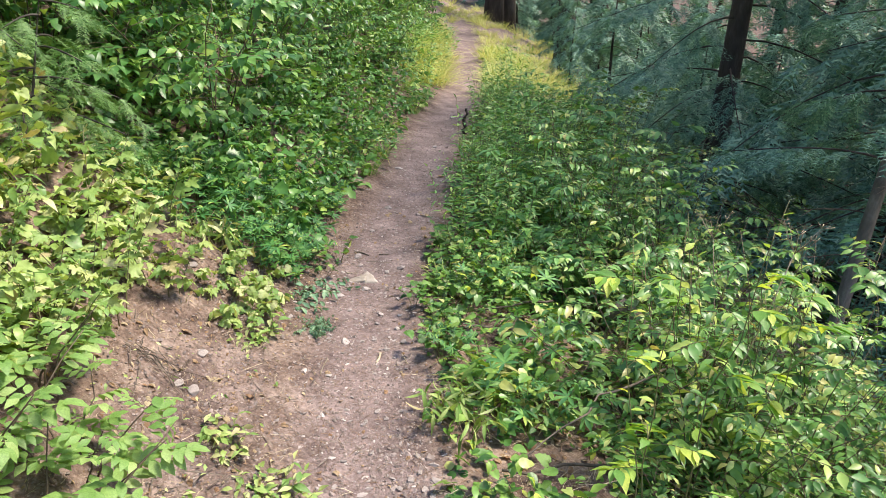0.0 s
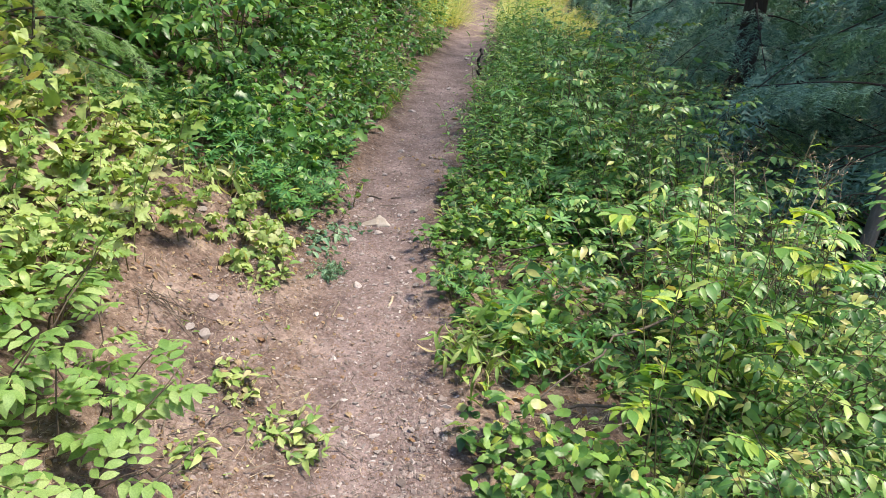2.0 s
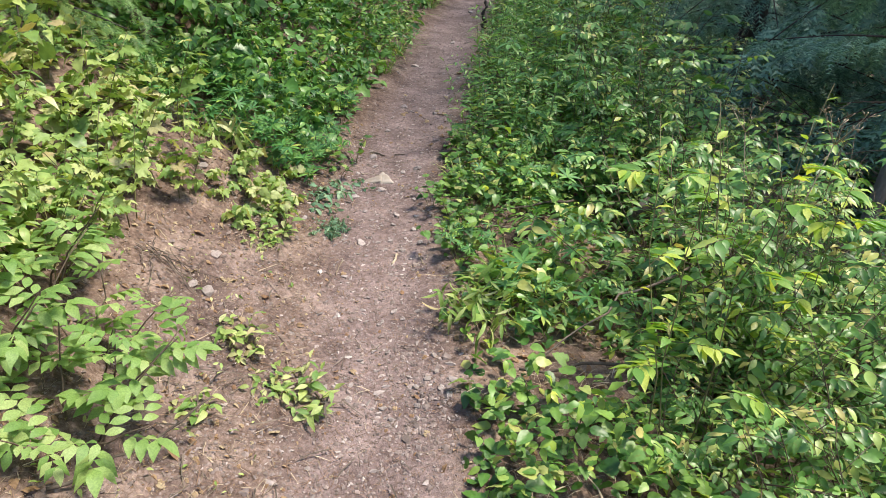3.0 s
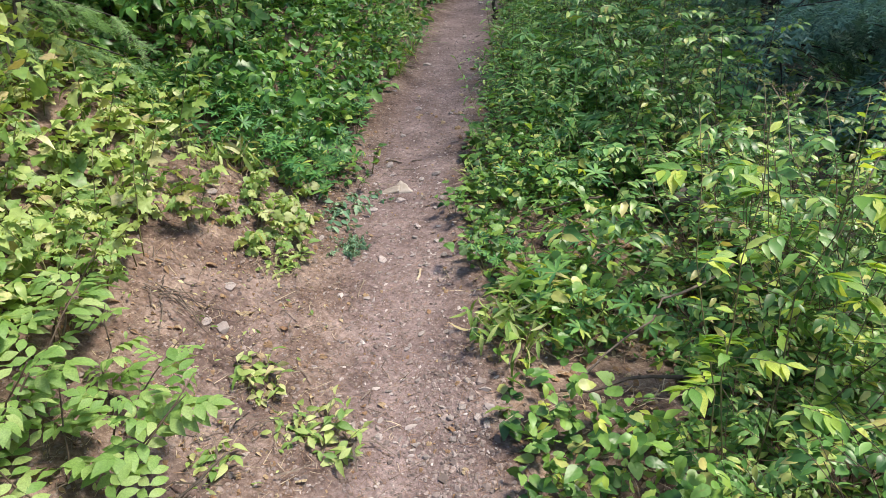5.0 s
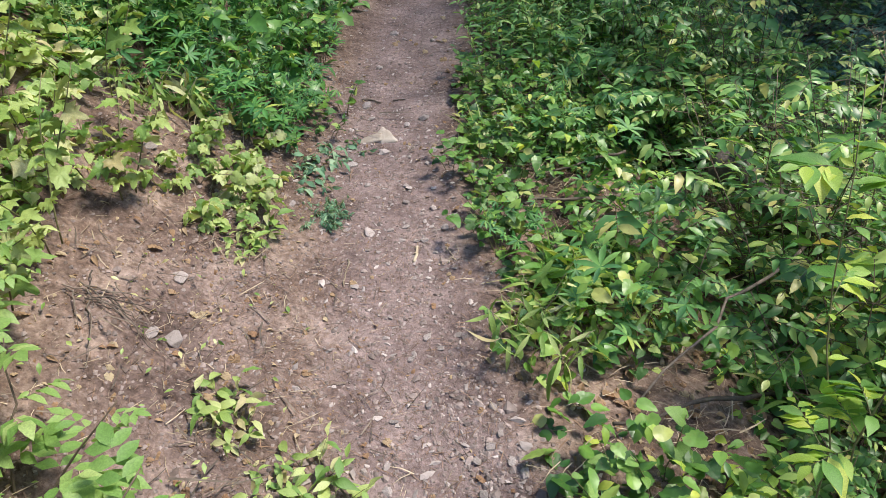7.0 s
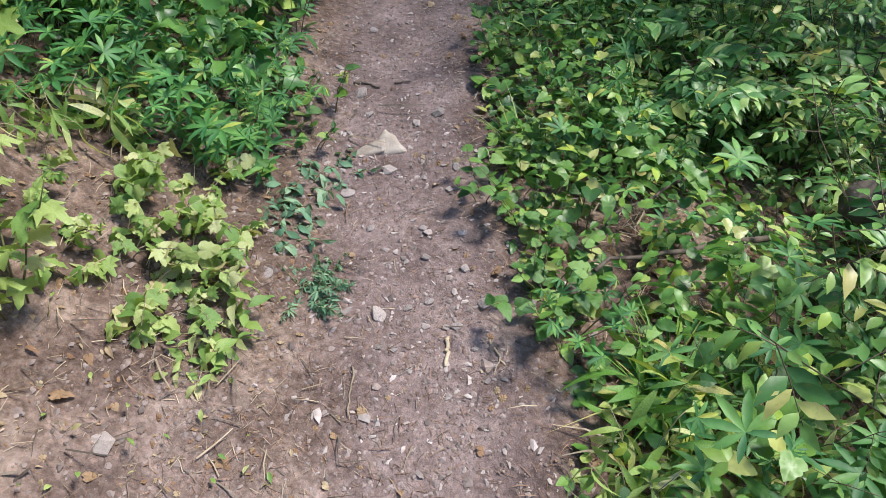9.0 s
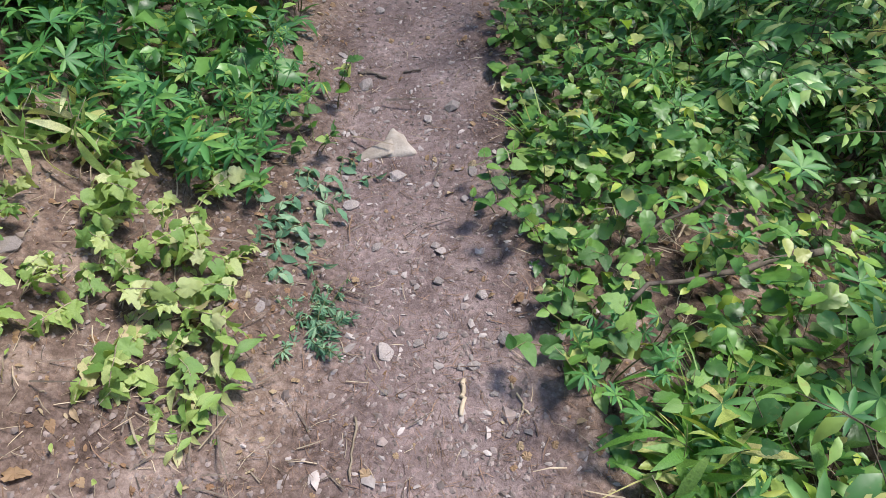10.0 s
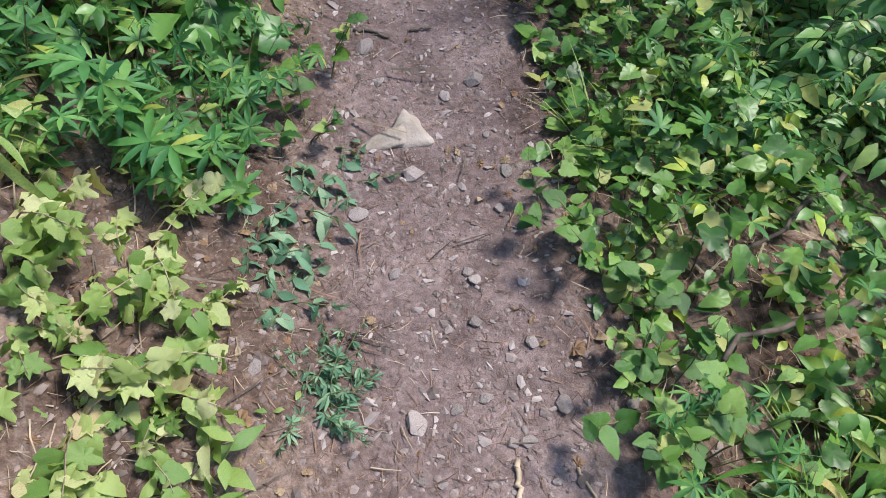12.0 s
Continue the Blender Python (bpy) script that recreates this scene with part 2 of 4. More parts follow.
class Bag:
    """Gathers faces and turns them into one mesh."""

    def __init__(self):
        self.verts, self.loops, self.totals, self.count = [], [], [], 0

    def faces(self, verts, faces):
        self.verts.append(np.asarray(verts, float))
        self.loops.append(np.array([i for f in faces for i in f], int) + self.count)
        self.totals.append(np.array([len(f) for f in faces], int))
        self.count += len(verts)

    def many(self, template, turn, place):
        """turn: n 3x3 matrices, place: n points."""
        verts, faces = template
        n, k = len(place), len(verts)
        if n == 0:
            return
        self.verts.append((np.einsum("nij,kj->nki", turn, verts) + place[:, None, :]).reshape(-1, 3))
        loop = np.array([i for f in faces for i in f], int)
        self.loops.append((loop[None, :] + (np.arange(n) * k)[:, None] + self.count).reshape(-1))
        self.totals.append(np.tile(np.array([len(f) for f in faces], int), n))
        self.count += n * k

    def tube(self, line, radii, sides=6):
        line, radii = np.asarray(line, float), np.asarray(radii, float)
        d = np.gradient(line, axis=0)
        d /= np.linalg.norm(d, axis=1)[:, None] + 1e-9
        side = np.cross(d, np.array([0.31, 0.17, 0.93]))
        bad = np.linalg.norm(side, axis=1) < 0.2
        side[bad] = np.cross(d[bad], np.array([1.0, 0.2, 0.0]))
        side /= np.linalg.norm(side, axis=1)[:, None] + 1e-9
        other = np.cross(d, side)
        a = np.arange(sides) * 2 * np.pi / sides
        ring = side[:, None, :] * np.cos(a)[None, :, None] + other[:, None, :] * np.sin(a)[None, :, None]
        verts = (line[:, None, :] + ring * radii[:, None, None]).reshape(-1, 3)
        faces = []
        for i in range(len(line) - 1):
            for j in range(sides):
                k = (j + 1) % sides
                faces.append((i * sides + j, i * sides + k, (i + 1) * sides + k, (i + 1) * sides + j))
        faces.append(tuple(range(sides))[::-1])
        faces.append(tuple((len(line) - 1) * sides + j for j in range(sides)))
        self.faces(verts, faces)

    def mesh(self, name, material, smooth=True):
        me = bpy.data.meshes.new(name)
        verts = np.concatenate(self.verts)
        loops = np.concatenate(self.loops)
        totals = np.concatenate(self.totals)
        me.vertices.add(len(verts))
        me.vertices.foreach_set("co", verts.astype(np.float32).ravel())
        me.loops.add(len(loops))
        me.loops.foreach_set("vertex_index", loops.astype(np.int32))
        me.polygons.add(len(totals))
        me.polygons.foreach_set("loop_start", (np.cumsum(totals) - totals).astype(np.int32))
        me.polygons.foreach_set("loop_total", totals.astype(np.int32))
        me.polygons.foreach_set("use_smooth", np.full(len(totals), smooth))
        me.update(calc_edges=True)
        me.materials.append(material)
        return me


def unit(v):
    v = np.asarray(v, float)
    return v / (np.linalg.norm(v, axis=-1, keepdims=True) + 1e-9)


def frames_of(along, normal, size):
    """Matrices that lay a leaf's y along 'along' with its face towards 'normal'."""
    y = unit(along)
    x = unit(np.cross(y, normal))
    z = np.cross(x, y)
    return np.stack([x, y, z], axis=-1) * np.asarray(size, float).reshape(-1, 1, 1)


def matrix_of(turn, place):
    m = Matrix([list(r) for r in turn]).to_4x4()
    m.translation = Vector(place)
    return m


def part(name, mesh, parent, label="", matrix=None):
    ob = new(name, mesh)
    ob.parent = parent
    if matrix is not None:
        ob.matrix_basis = matrix
    if label:
        ob["label"] = label
    return ob


# ---- leaf shapes, one unit long along y ----


def blade(widths, bend=0.3, fold=0.25, wave=0.0):
    """A leaf from its half-widths at even steps from stalk to tip."""
    n = len(widths)
    verts, faces = [], []
    for i, w in enumerate(widths):
        s = i / (n - 1)
        z, y = -bend * s * s, s * (1 - 0.25 * abs(bend) * s)
        if i in (0, n - 1):
            verts.append((0, y, z))
        else:
            rip = wave * math.sin(i * 2.4)
            verts += [(-w, y, z + fold * w + rip), (0, y, z), (w, y, z + fold * w - rip)]
    last = len(verts) - 1
    faces += [(0, 2, 1), (0, 3, 2)]
    for i in range(n - 3):
        a = 1 + 3 * i
        faces += [(a, a + 1, a + 4, a + 3), (a + 1, a + 2, a + 5, a + 4)]
    a = last - 3
    faces += [(a, a + 1, last), (a + 1, a + 2, last)]
    return np.array(verts), faces


def lobes(outline, bend=0.3, crumple=0.05, seed=1, ragged=1.0):
    """A broad leaf from half an outline (x, y), mirrored, round a centre on the midrib."""
    r = random.Random(seed)
    half = list(outline)
    ring = [(0.0, 0.0)] + half + [(0.0, 1.0)] + [(-x, y) for x, y in reversed(half)]
    n = len(ring)
    verts = [(0, 0.45, -bend * 0.2)]
    # an inner ring that puckers between the veins, and the toothed rim
    for f in (0.55, 1.0):
        for i, (x, y) in enumerate(ring):
            px, py = x * f, 0.45 + (y - 0.45) * f
            if f == 1.0:
                px, py = px * (1 + ragged * r.uniform(-0.14, 0.1)), py * (1 + ragged * r.uniform(-0.06, 0.04))
            pucker = crumple * (1.2 if i % 2 else -1.2) * (0.6 if f < 1 else 1) + r.uniform(-crumple, crumple) * 0.6
            verts.append((px, py, -bend * py * py + 0.25 * abs(px) - 0.9 * bend * px * px + pucker))
    faces = [(0, 1 + (i + 1) % n, 1 + i) for i in range(n)]
    faces += [(1 + i, 1 + (i + 1) % n, 1 + n + (i + 1) % n, 1 + n + i) for i in range(n)]
    return np.array(verts), faces


def joined(pieces):
    verts, faces, k = [], [], 0
    for v, f in pieces:
        verts.append(v)
        faces += [tuple(i + k for i in face) for face in f]
        k += len(v)
    return np.concatenate(verts), faces


def turned(template, degrees, size=1.0, shift=(0, 0, 0), tip=0.0):
    v, f = template
    m = np.array(Euler((radians(tip), 0, radians(degrees))).to_matrix())
    return (v * size) @ m.T + np.array(shift), f


OVAL_W = (0, 0.13, 0.2, 0.185, 0.095, 0)
OVALS = [blade(OVAL_W, 0.15, 0.3), blade(OVAL_W, 0.4, 0.2, 0.03), blade(OVAL_W, 0.75, 0.35, 0.02)]
HEART = ((0.2, -0.1), (0.42, 0.02), (0.5, 0.25), (0.4, 0.38), (0.42, 0.5), (0.28, 0.66), (0.24, 0.8), (0.1, 0.9))
HEARTS = [lobes(HEART, 0.2, 0.018, 1, 0.35), lobes(HEART, 0.5, 0.03, 2, 0.5), lobes(HEART, 0.9, 0.05, 3, 0.7)]
OVATE = ((0.14, 0.01), (0.27, 0.12), (0.33, 0.28), (0.31, 0.42), (0.28, 0.54), (0.21, 0.68), (0.15, 0.8), (0.07, 0.91))
OVATES = [lobes(OVATE, 0.15, 0.014, 7, 0.3), lobes(OVATE, 0.45, 0.02, 8, 0.4)]
MAPLE = ((0.16, 0.02), (0.36, -0.06), (0.34, 0.16), (0.56, 0.36), (0.32, 0.42), (0.34, 0.62), (0.16, 0.62), (0.12, 0.84))
FLAT_LOBES = blade((0, 0.36, 0.22, 0.26, 0), 0.3, 0.3, 0.05)
MAPLES = [lobes(MAPLE, 0.2, 0.03, 4), lobes(MAPLE, 0.5, 0.05, 5), lobes(MAPLE, 0.35, 0.06, 6)]
LEAFLET = blade((0, 0.09, 0.12, 0.09, 0), 0.15, 0.4)
PALMATE = [joined([turned(LEAFLET, a, s, (0, 0, 0), t) for a, s, t in ((-128, 0.7, 8), (-84, 0.85, 12), (-42, 0.95, 10), (0, 1, 8), (42, 0.95, 12), (86, 0.85, 6), (130, 0.7, 10))]),
           joined([turned(LEAFLET, a, s, (0, 0, 0), t) for a, s, t in ((-140, 0.75, -20), (-95, 0.9, -28), (-50, 1, -18), (-4, 1, -30), (48, 0.9, -22), (92, 0.8, -35), (138, 0.7, -25))])]
LIMP_PALM = [joined([turned(LEAFLET, a, 1, (0, 0, 0), t) for a, t in ((-100, -60), (-50, -68), (-10, -55), (35, -70), (80, -62), (130, -66))])]
FEATHER = [joined([turned(blade((0, 0.19, 0.25, 0.16, 0), b, 0.2, 0.03), 0, 0.46, (0, 0.64, 0))]
                  + [turned(blade((0, 0.19, 0.25, 0.16, 0), b, 0.2, 0.03), sgn * 58, 0.42 - 0.03 * abs(k - 1), (0, 0.18 + 0.22 * k, 0), -6) for k in range(3) for sgn in (-1, 1)]) for b in (0.2, 0.5)]
TREFOIL = [joined([turned(blade((0, 0.25, 0.2, 0), b, 0.25), 0, 0.62, (0, 0.38, 0))]
                  + [turned(blade((0, 0.25, 0.2, 0), b, 0.25), sgn * 68, 0.56, (0, 0.36, 0), -8) for sgn in (-1, 1)]) for b in (0.25, 0.6)]
TREFOIL_LOW = [joined([turned(blade((0, 0.27, 0), b, 0.25), 0, 0.62, (0, 0.38, 0))]
                      + [turned(blade((0, 0.27, 0), b, 0.25), sgn * 68, 0.56, (0, 0.36, 0), -8) for sgn in (-1, 1)]) for b in (0.25, 0.6)]
LANCES = [blade((0, 0.05, 0.085, 0.08, 0.05, 0), b, 0.25) for b in (0.3, 0.8)]
THIN_BLADES = [blade((0, 0.012, 0), b, 0.3) for b in (0.3, 0.6, 0.9)]
GRASS_BLADES = [blade((0, 0.009, 0.009, 0.006, 0), b, 0.3) for b in (0.3, 0.7, 1.05)]


def needle_twig(pairs, width, bend):
    """A flat spray of needles along a short twig."""
    verts, faces = [], []
    for i in range(pairs):
        s = (i + 0.5) / pairs
        for sgn in (-1, 1):
            k = len(verts)
            ln = 0.3 * (1 - 0.45 * s)
            z = -bend * s * s
            verts += [(0, s - 0.5 * width, z), (0, s + 0.5 * width, z), (sgn * ln, s + 0.22, z + 0.06 * ((i % 3) - 1))]
            faces.append((k, k + 1, k + 2) if sgn < 0 else (k, k + 2, k + 1))
    k = len(verts)
    verts += [(-0.018, 0, 0), (0.018, 0, 0), (0, 1.12, -bend)]
    faces.append((k, k + 1, k + 2))
    return np.array(verts), faces


OVAL_MID = blade((0, 0.185, 0.155, 0), 0.35, 0.3)
OVAL_LOW = blade((0, 0.24, 0), 0.3, 0.3)
HERBS = [blade((0, 0.11, 0.09, 0), b, 0.3) for b in (0.25, 0.7)]
SPRAY_NEAR = [needle_twig(12, 0.045, 0.15), needle_twig(11, 0.05, 0.45)]
SPRAY_MID = [needle_twig(7, 0.085, 0.2), needle_twig(6, 0.095, 0.5)]
SPRAY_FAR = [needle_twig(5, 0.13, 0.3)]

# ---- the lie of the land ----
TRAIL_Y = np.array((-60, 0, 1.95, 2.35, 2.87, 3.6, 4.35, 5, 5.6, 6.35, 7.5, 9.2, 11.6, 14.6, 18.6, 60))
TRAIL_X = np.array((-1.5, -.2, -.25, -.29, -.33, -.39, -.36, -.30, -.24, -.19, -.08, .14, .33, .48, .60, 2.0))
wave_rng = np.random.default_rng(3)
WAVES = [(f, a, wave_rng.uniform(0, 6.28, 7), wave_rng.uniform(0, 6.28, 7)) for f, a in ((1.1, 0.03), (3.1, 0.018), (9.0, 0.009), (27.0, 0.0045))]


def trail(y):
    return np.interp(y, TRAIL_Y, TRAIL_X)


def rough_land(x, y):
    z = 0.0
    for f, a, turn, phase in WAVES:
        for t, p in zip(turn, phase):
            z = z + a / 2.6 * np.sin(f * (x * np.cos(t) + y * np.sin(t)) + p)
    return z


def land(x, y):
    """Height of the ground: trail, cut bank rising on the left, slope falling to the valley on the right."""
    x, y = np.asarray(x, float), np.asarray(y, float)
    u = x - trail(y)
    z = -0.03 + 0.035 * np.clip(y - 2.2, -12, 36)
    left, right = np.clip(-u - 0.25, 0, None), np.clip(u - 0.3, 0, None)
    rise = 0.3 * np.minimum(left, 0.4) + 0.7 * np.clip(left - 0.4, 0, 14) + 0.25 * np.clip(left - 14.4, 0, 200)
    fall = 0.2 * np.minimum(right, 0.6) + 0.5 * np.clip(right - 0.6, 0, 9) - 0.45 * np.clip(right - 16, 0, 120)
    away = np.clip((np.abs(u) - 0.15) / 0.5, 0.12, 1) + np.clip((np.abs(u) - 3) / 5, 0, 4)
    dish = -0.025 * np.exp(-(u / 0.2) ** 2)
    return z + rise - fall + dish + rough_land(x, y) * away


def steps(parts):
    return np.concatenate([np.linspace(a, b, n, endpoint=False) for a, b, n in parts])


gx = steps([(-260, -40, 14), (-40, -8, 26), (-8, -2.2, 44), (-2.2, -1.1, 34), (-1.1, 0.3, 70), (0.3, 1.6, 34), (1.6, 8, 42), (8, 40, 26), (40, 261, 15)])
gy = steps([(-220, -30, 12), (-30, -2, 24), (-2, 1.4, 36), (1.4, 4.8, 150), (4.8, 9, 60), (9, 20, 50), (20, 50, 40), (50, 421, 26)])
GX, GY = np.meshgrid(gx, gy)
GZ = land(GX, GY)
nx, ny = len(gx), len(gy)
grid = np.arange(nx * ny).reshape(ny, nx)
quads = np.stack([grid[:-1, :-1], grid[:-1, 1:], grid[1:, 1:], grid[1:, :-1]], -1).reshape(-1, 4)
ground_bag = Bag()
ground_bag.verts.append(np.stack([GX, GY, GZ], -1).reshape(-1, 3))
ground_bag.loops.append(quads.ravel())
ground_bag.totals.append(np.full(len(quads), 4))
ground_mesh = ground_bag.mesh("ground", DIRT)
U = GX - trail(GY)
side_bare = np.clip(1 - np.abs(U + 0.62) / 0.42, 0, 1) * np.clip((3.1 - GY) / 0.5, 0, 1) * np.clip((GY - 0.5) / 0.5, 0, 1)
trodden = np.clip((0.36 - np.abs(U + 0.02)) / 0.2, 0, 1)
trodden = np.clip(trodden + 0.55 * side_bare + np.clip((GY - 17) / 4, 0, 0.9) * np.clip((4 - np.abs(U)) / 2, 0, 1), 0, 1)
mask = ground_mesh.attributes.new("trodden", "FLOAT", "POINT")
mask.data.foreach_set("value", trodden.ravel().astype(np.float32))
ground = tagged(new("ground", ground_mesh), "trodden stony dirt trail along a wooded slope with needle litter", "ground", kind="structure")


def put(x, y, turn=0.0, scale=1.0, sink=0.01, lean=(0, 0)):
    """Pose on the ground."""
    return pose(x, y, float(land(x, y)) - sink, lean[0], lean[1], turn) @ Matrix.Scale(scale, 4)


# ---- plants ----


def stalk_lines(r, stems, height, spread, start=0.04, curl=1.4, sag=0.0):
    lines = []
    for i in range(stems):
        a = 2 * math.pi * (i + r.uniform(0, 0.7)) / stems
        h, w = height * r.uniform(0.65, 1.0), spread * r.uniform(0.5, 1.0)
        s = np.linspace(0, 1, 7)
        bow = r.uniform(-0.5, 0.5)
        az = a + bow * s
        line = np.stack([np.cos(az) * (start + w * s ** curl), np.sin(az) * (start + w * s ** curl), h * (s - sag * s ** 2.5)], -1)
        line[1:-1] += r.normal(0, 0.012 * height, (5, 3))
        lines.append(line)
    return lines


def side_twigs(r, lines, per, length, rise=0.3):
    out = []
    for line in lines:
        for k in range(per):
            s = r.uniform(0.12, 0.95)
            i = s * (len(line) - 1)
            p = line[int(i)] + (line[min(int(i) + 1, len(line) - 1)] - line[int(i)]) * (i - int(i))
            a = r.uniform(0, 2 * math.pi)
            ln = length * r.uniform(0.5, 1.1) * (1.15 - 0.6 * s)
            q = np.linspace(0, 1, 3)[:, None]
            out.append(p + q * np.array([[math.cos(a) * ln, math.sin(a) * ln, rise * ln]]) - q ** 2 * np.array([[0, 0, 0.18 * ln]]))
    return out


def leaf_sites(r, lines, per, first, size, droop=0.0, tilt=0.45, paired=False):
    """Leaves in turn round each stalk, or in flat pairs along a twig: place, direction, face and length."""
    P, D, N, S = [], [], [], []
    for line in lines:
        lay = r.normal(0, tilt * 0.6, 3)
        for k in range(per):
            s = first + (1 - first) * (k + r.uniform(0, 0.6)) / per
            i = min(s, 0.999) * (len(line) - 1)
            j = int(i)
            p = line[j] + (line[j + 1] - line[j]) * (i - j)
            grow = unit(line[j + 1] - line[j])
            a = k * 2.4 + r.uniform(-0.5, 0.5)
            d = np.array([math.cos(a), math.sin(a), 0]) + 0.45 * grow + np.array([0, 0, r.uniform(-0.25, 0.35) - droop])
            if paired:
                beside = unit(np.cross(grow, (0, 0, 1.0))) * (1 if k % 2 else -1)
                d = beside * 0.9 + grow * r.uniform(0.45, 0.9) + np.array([0, 0, r.uniform(-0.3, 0.05) - droop])
                if k == per - 1:
                    d = grow + 0.15 * d
                P.append(p)
                D.append(d)
                N.append(np.array([0, 0, 1.0]) + lay + r.normal(0, 0.18, 3))
                S.append(size * r.uniform(0.7, 1.15) * (0.75 + 0.4 * math.sin(math.pi * min(s, 0.9))))
                continue
            if s > 0.97:
                d = grow + 0.4 * d
            P.append(p)
            D.append(d)
            N.append(np.array([0, 0, 1.0]) + r.normal(0, tilt, 3))
            S.append(size * r.uniform(0.6, 1.15) * (1.05 - 0.35 * s))
    return np.array(P), unit(np.array(D)), unit(np.array(N)), np.array(S)


def stems_mesh(name, groups, material):
    bag = Bag()
    for lines, r0, r1, sides in groups:
        for line in lines:
            bag.tube(line, np.linspace(r0, r1, len(line)), sides)
    return bag.mesh(name, material)


LEAF_MESHES = {}


def leaf_mesh(kind, templates, i, material):
    key = (kind, i)
    if key not in LEAF_MESHES:
        bag = Bag()
        bag.faces(*templates[i])
        LEAF_MESHES[key] = bag.mesh("leaf", material)
    return LEAF_MESHES[key]


def plant(name, label, category, seed, templates, material, stem_material, stems, height, spread, per, leaf, group,
          twigs=0, twig_length=0.15, single=True, droop=0.0, tilt=0.45, first=0.3, sag=0.0, stem_radius=0.003, curl=1.4, key="", plain=False):
    """A leafy plant: stalks, and leaves each of their own (single) or as one mass of foliage."""
    r = np.random.default_rng(seed)
    lines = stalk_lines(r, stems, height, spread, 0.02 if height < 0.4 else 0.06, curl, sag)
    minor = side_twigs(r, lines, twigs, twig_length) if twigs else []
    if plain:
        root = None
    elif single:
        root = tagged(new(name), label, category, group)
        for i, line in enumerate(lines):
            part("stem", stems_mesh("stem", [([line], stem_radius, stem_radius * 0.4, 5), (minor[i * twigs:(i + 1) * twigs], stem_radius * 0.5, stem_radius * 0.25, 3)], stem_material), root)
    else:
        root = tagged(new(name, stems_mesh("stems", [(lines, stem_radius, stem_radius * 0.4, 3), (minor, stem_radius * 0.5, stem_radius * 0.25, 3)], stem_material)), label, category, group)
    P, D, N, S = leaf_sites(r, lines, per, first, leaf, droop, tilt)
    if twigs:
        P, D, N, S = (np.concatenate(pair) for pair in zip((P, D, N, S), leaf_sites(r, minor, per, first, leaf, droop, tilt, True)))
    if single:
        for i in range(len(P)):
            k = int(r.integers(len(templates)))
            part("leaf", leaf_mesh(key or material.name, templates, k, material), root, "", matrix_of(frames_of(D[i], N[i], 1)[0] * S[i], P[i]))
    else:
        bag = Bag()
        pick = r.integers(len(templates), size=len(P))
        M = frames_of(D, N, S)
        for k in range(len(templates)):
            bag.many(templates[k], M[pick == k], P[pick == k])
        if plain:
            return tagged(new(name, bag.mesh("foliage", material)), label, category, group, "stuff")
        tagged(part("foliage", bag.mesh("foliage", material), root), kind="stuff")
    return root


def tuft(seed, blades, height, spread, material, name="grass_tuft", label="tuft of arching green grass blades", kinds=GRASS_BLADES):
    r = np.random.default_rng(seed)
    a = r.uniform(0, 2 * math.pi, blades)
    d = np.stack([np.cos(a) * r.uniform(0.1, 0.8, blades), np.sin(a) * r.uniform(0.1, 0.8, blades), np.ones(blades)], -1)
    base = np.stack([np.cos(a), np.sin(a), 0 * a], -1) * r.uniform(0, spread, blades)[:, None]
    size = height * r.uniform(0.5, 1.1, blades)
    M = frames_of(d, np.stack([np.cos(a), np.sin(a), np.full(blades, 0.2)], -1) * 1.0, size)
    # the hollow side faces up, so that tips arch outward
    M[:, :, 2] *= -1
    M[:, :, 0] *= -1
    bag = Bag()
    pick = r.integers(3, size=blades)
    for k in range(3):
        bag.many(kinds[k], M[pick == k], base[pick == k])
    return tagged(new(name, bag.mesh(name, material)), label, "grass", "grass beside the trail", "stuff")


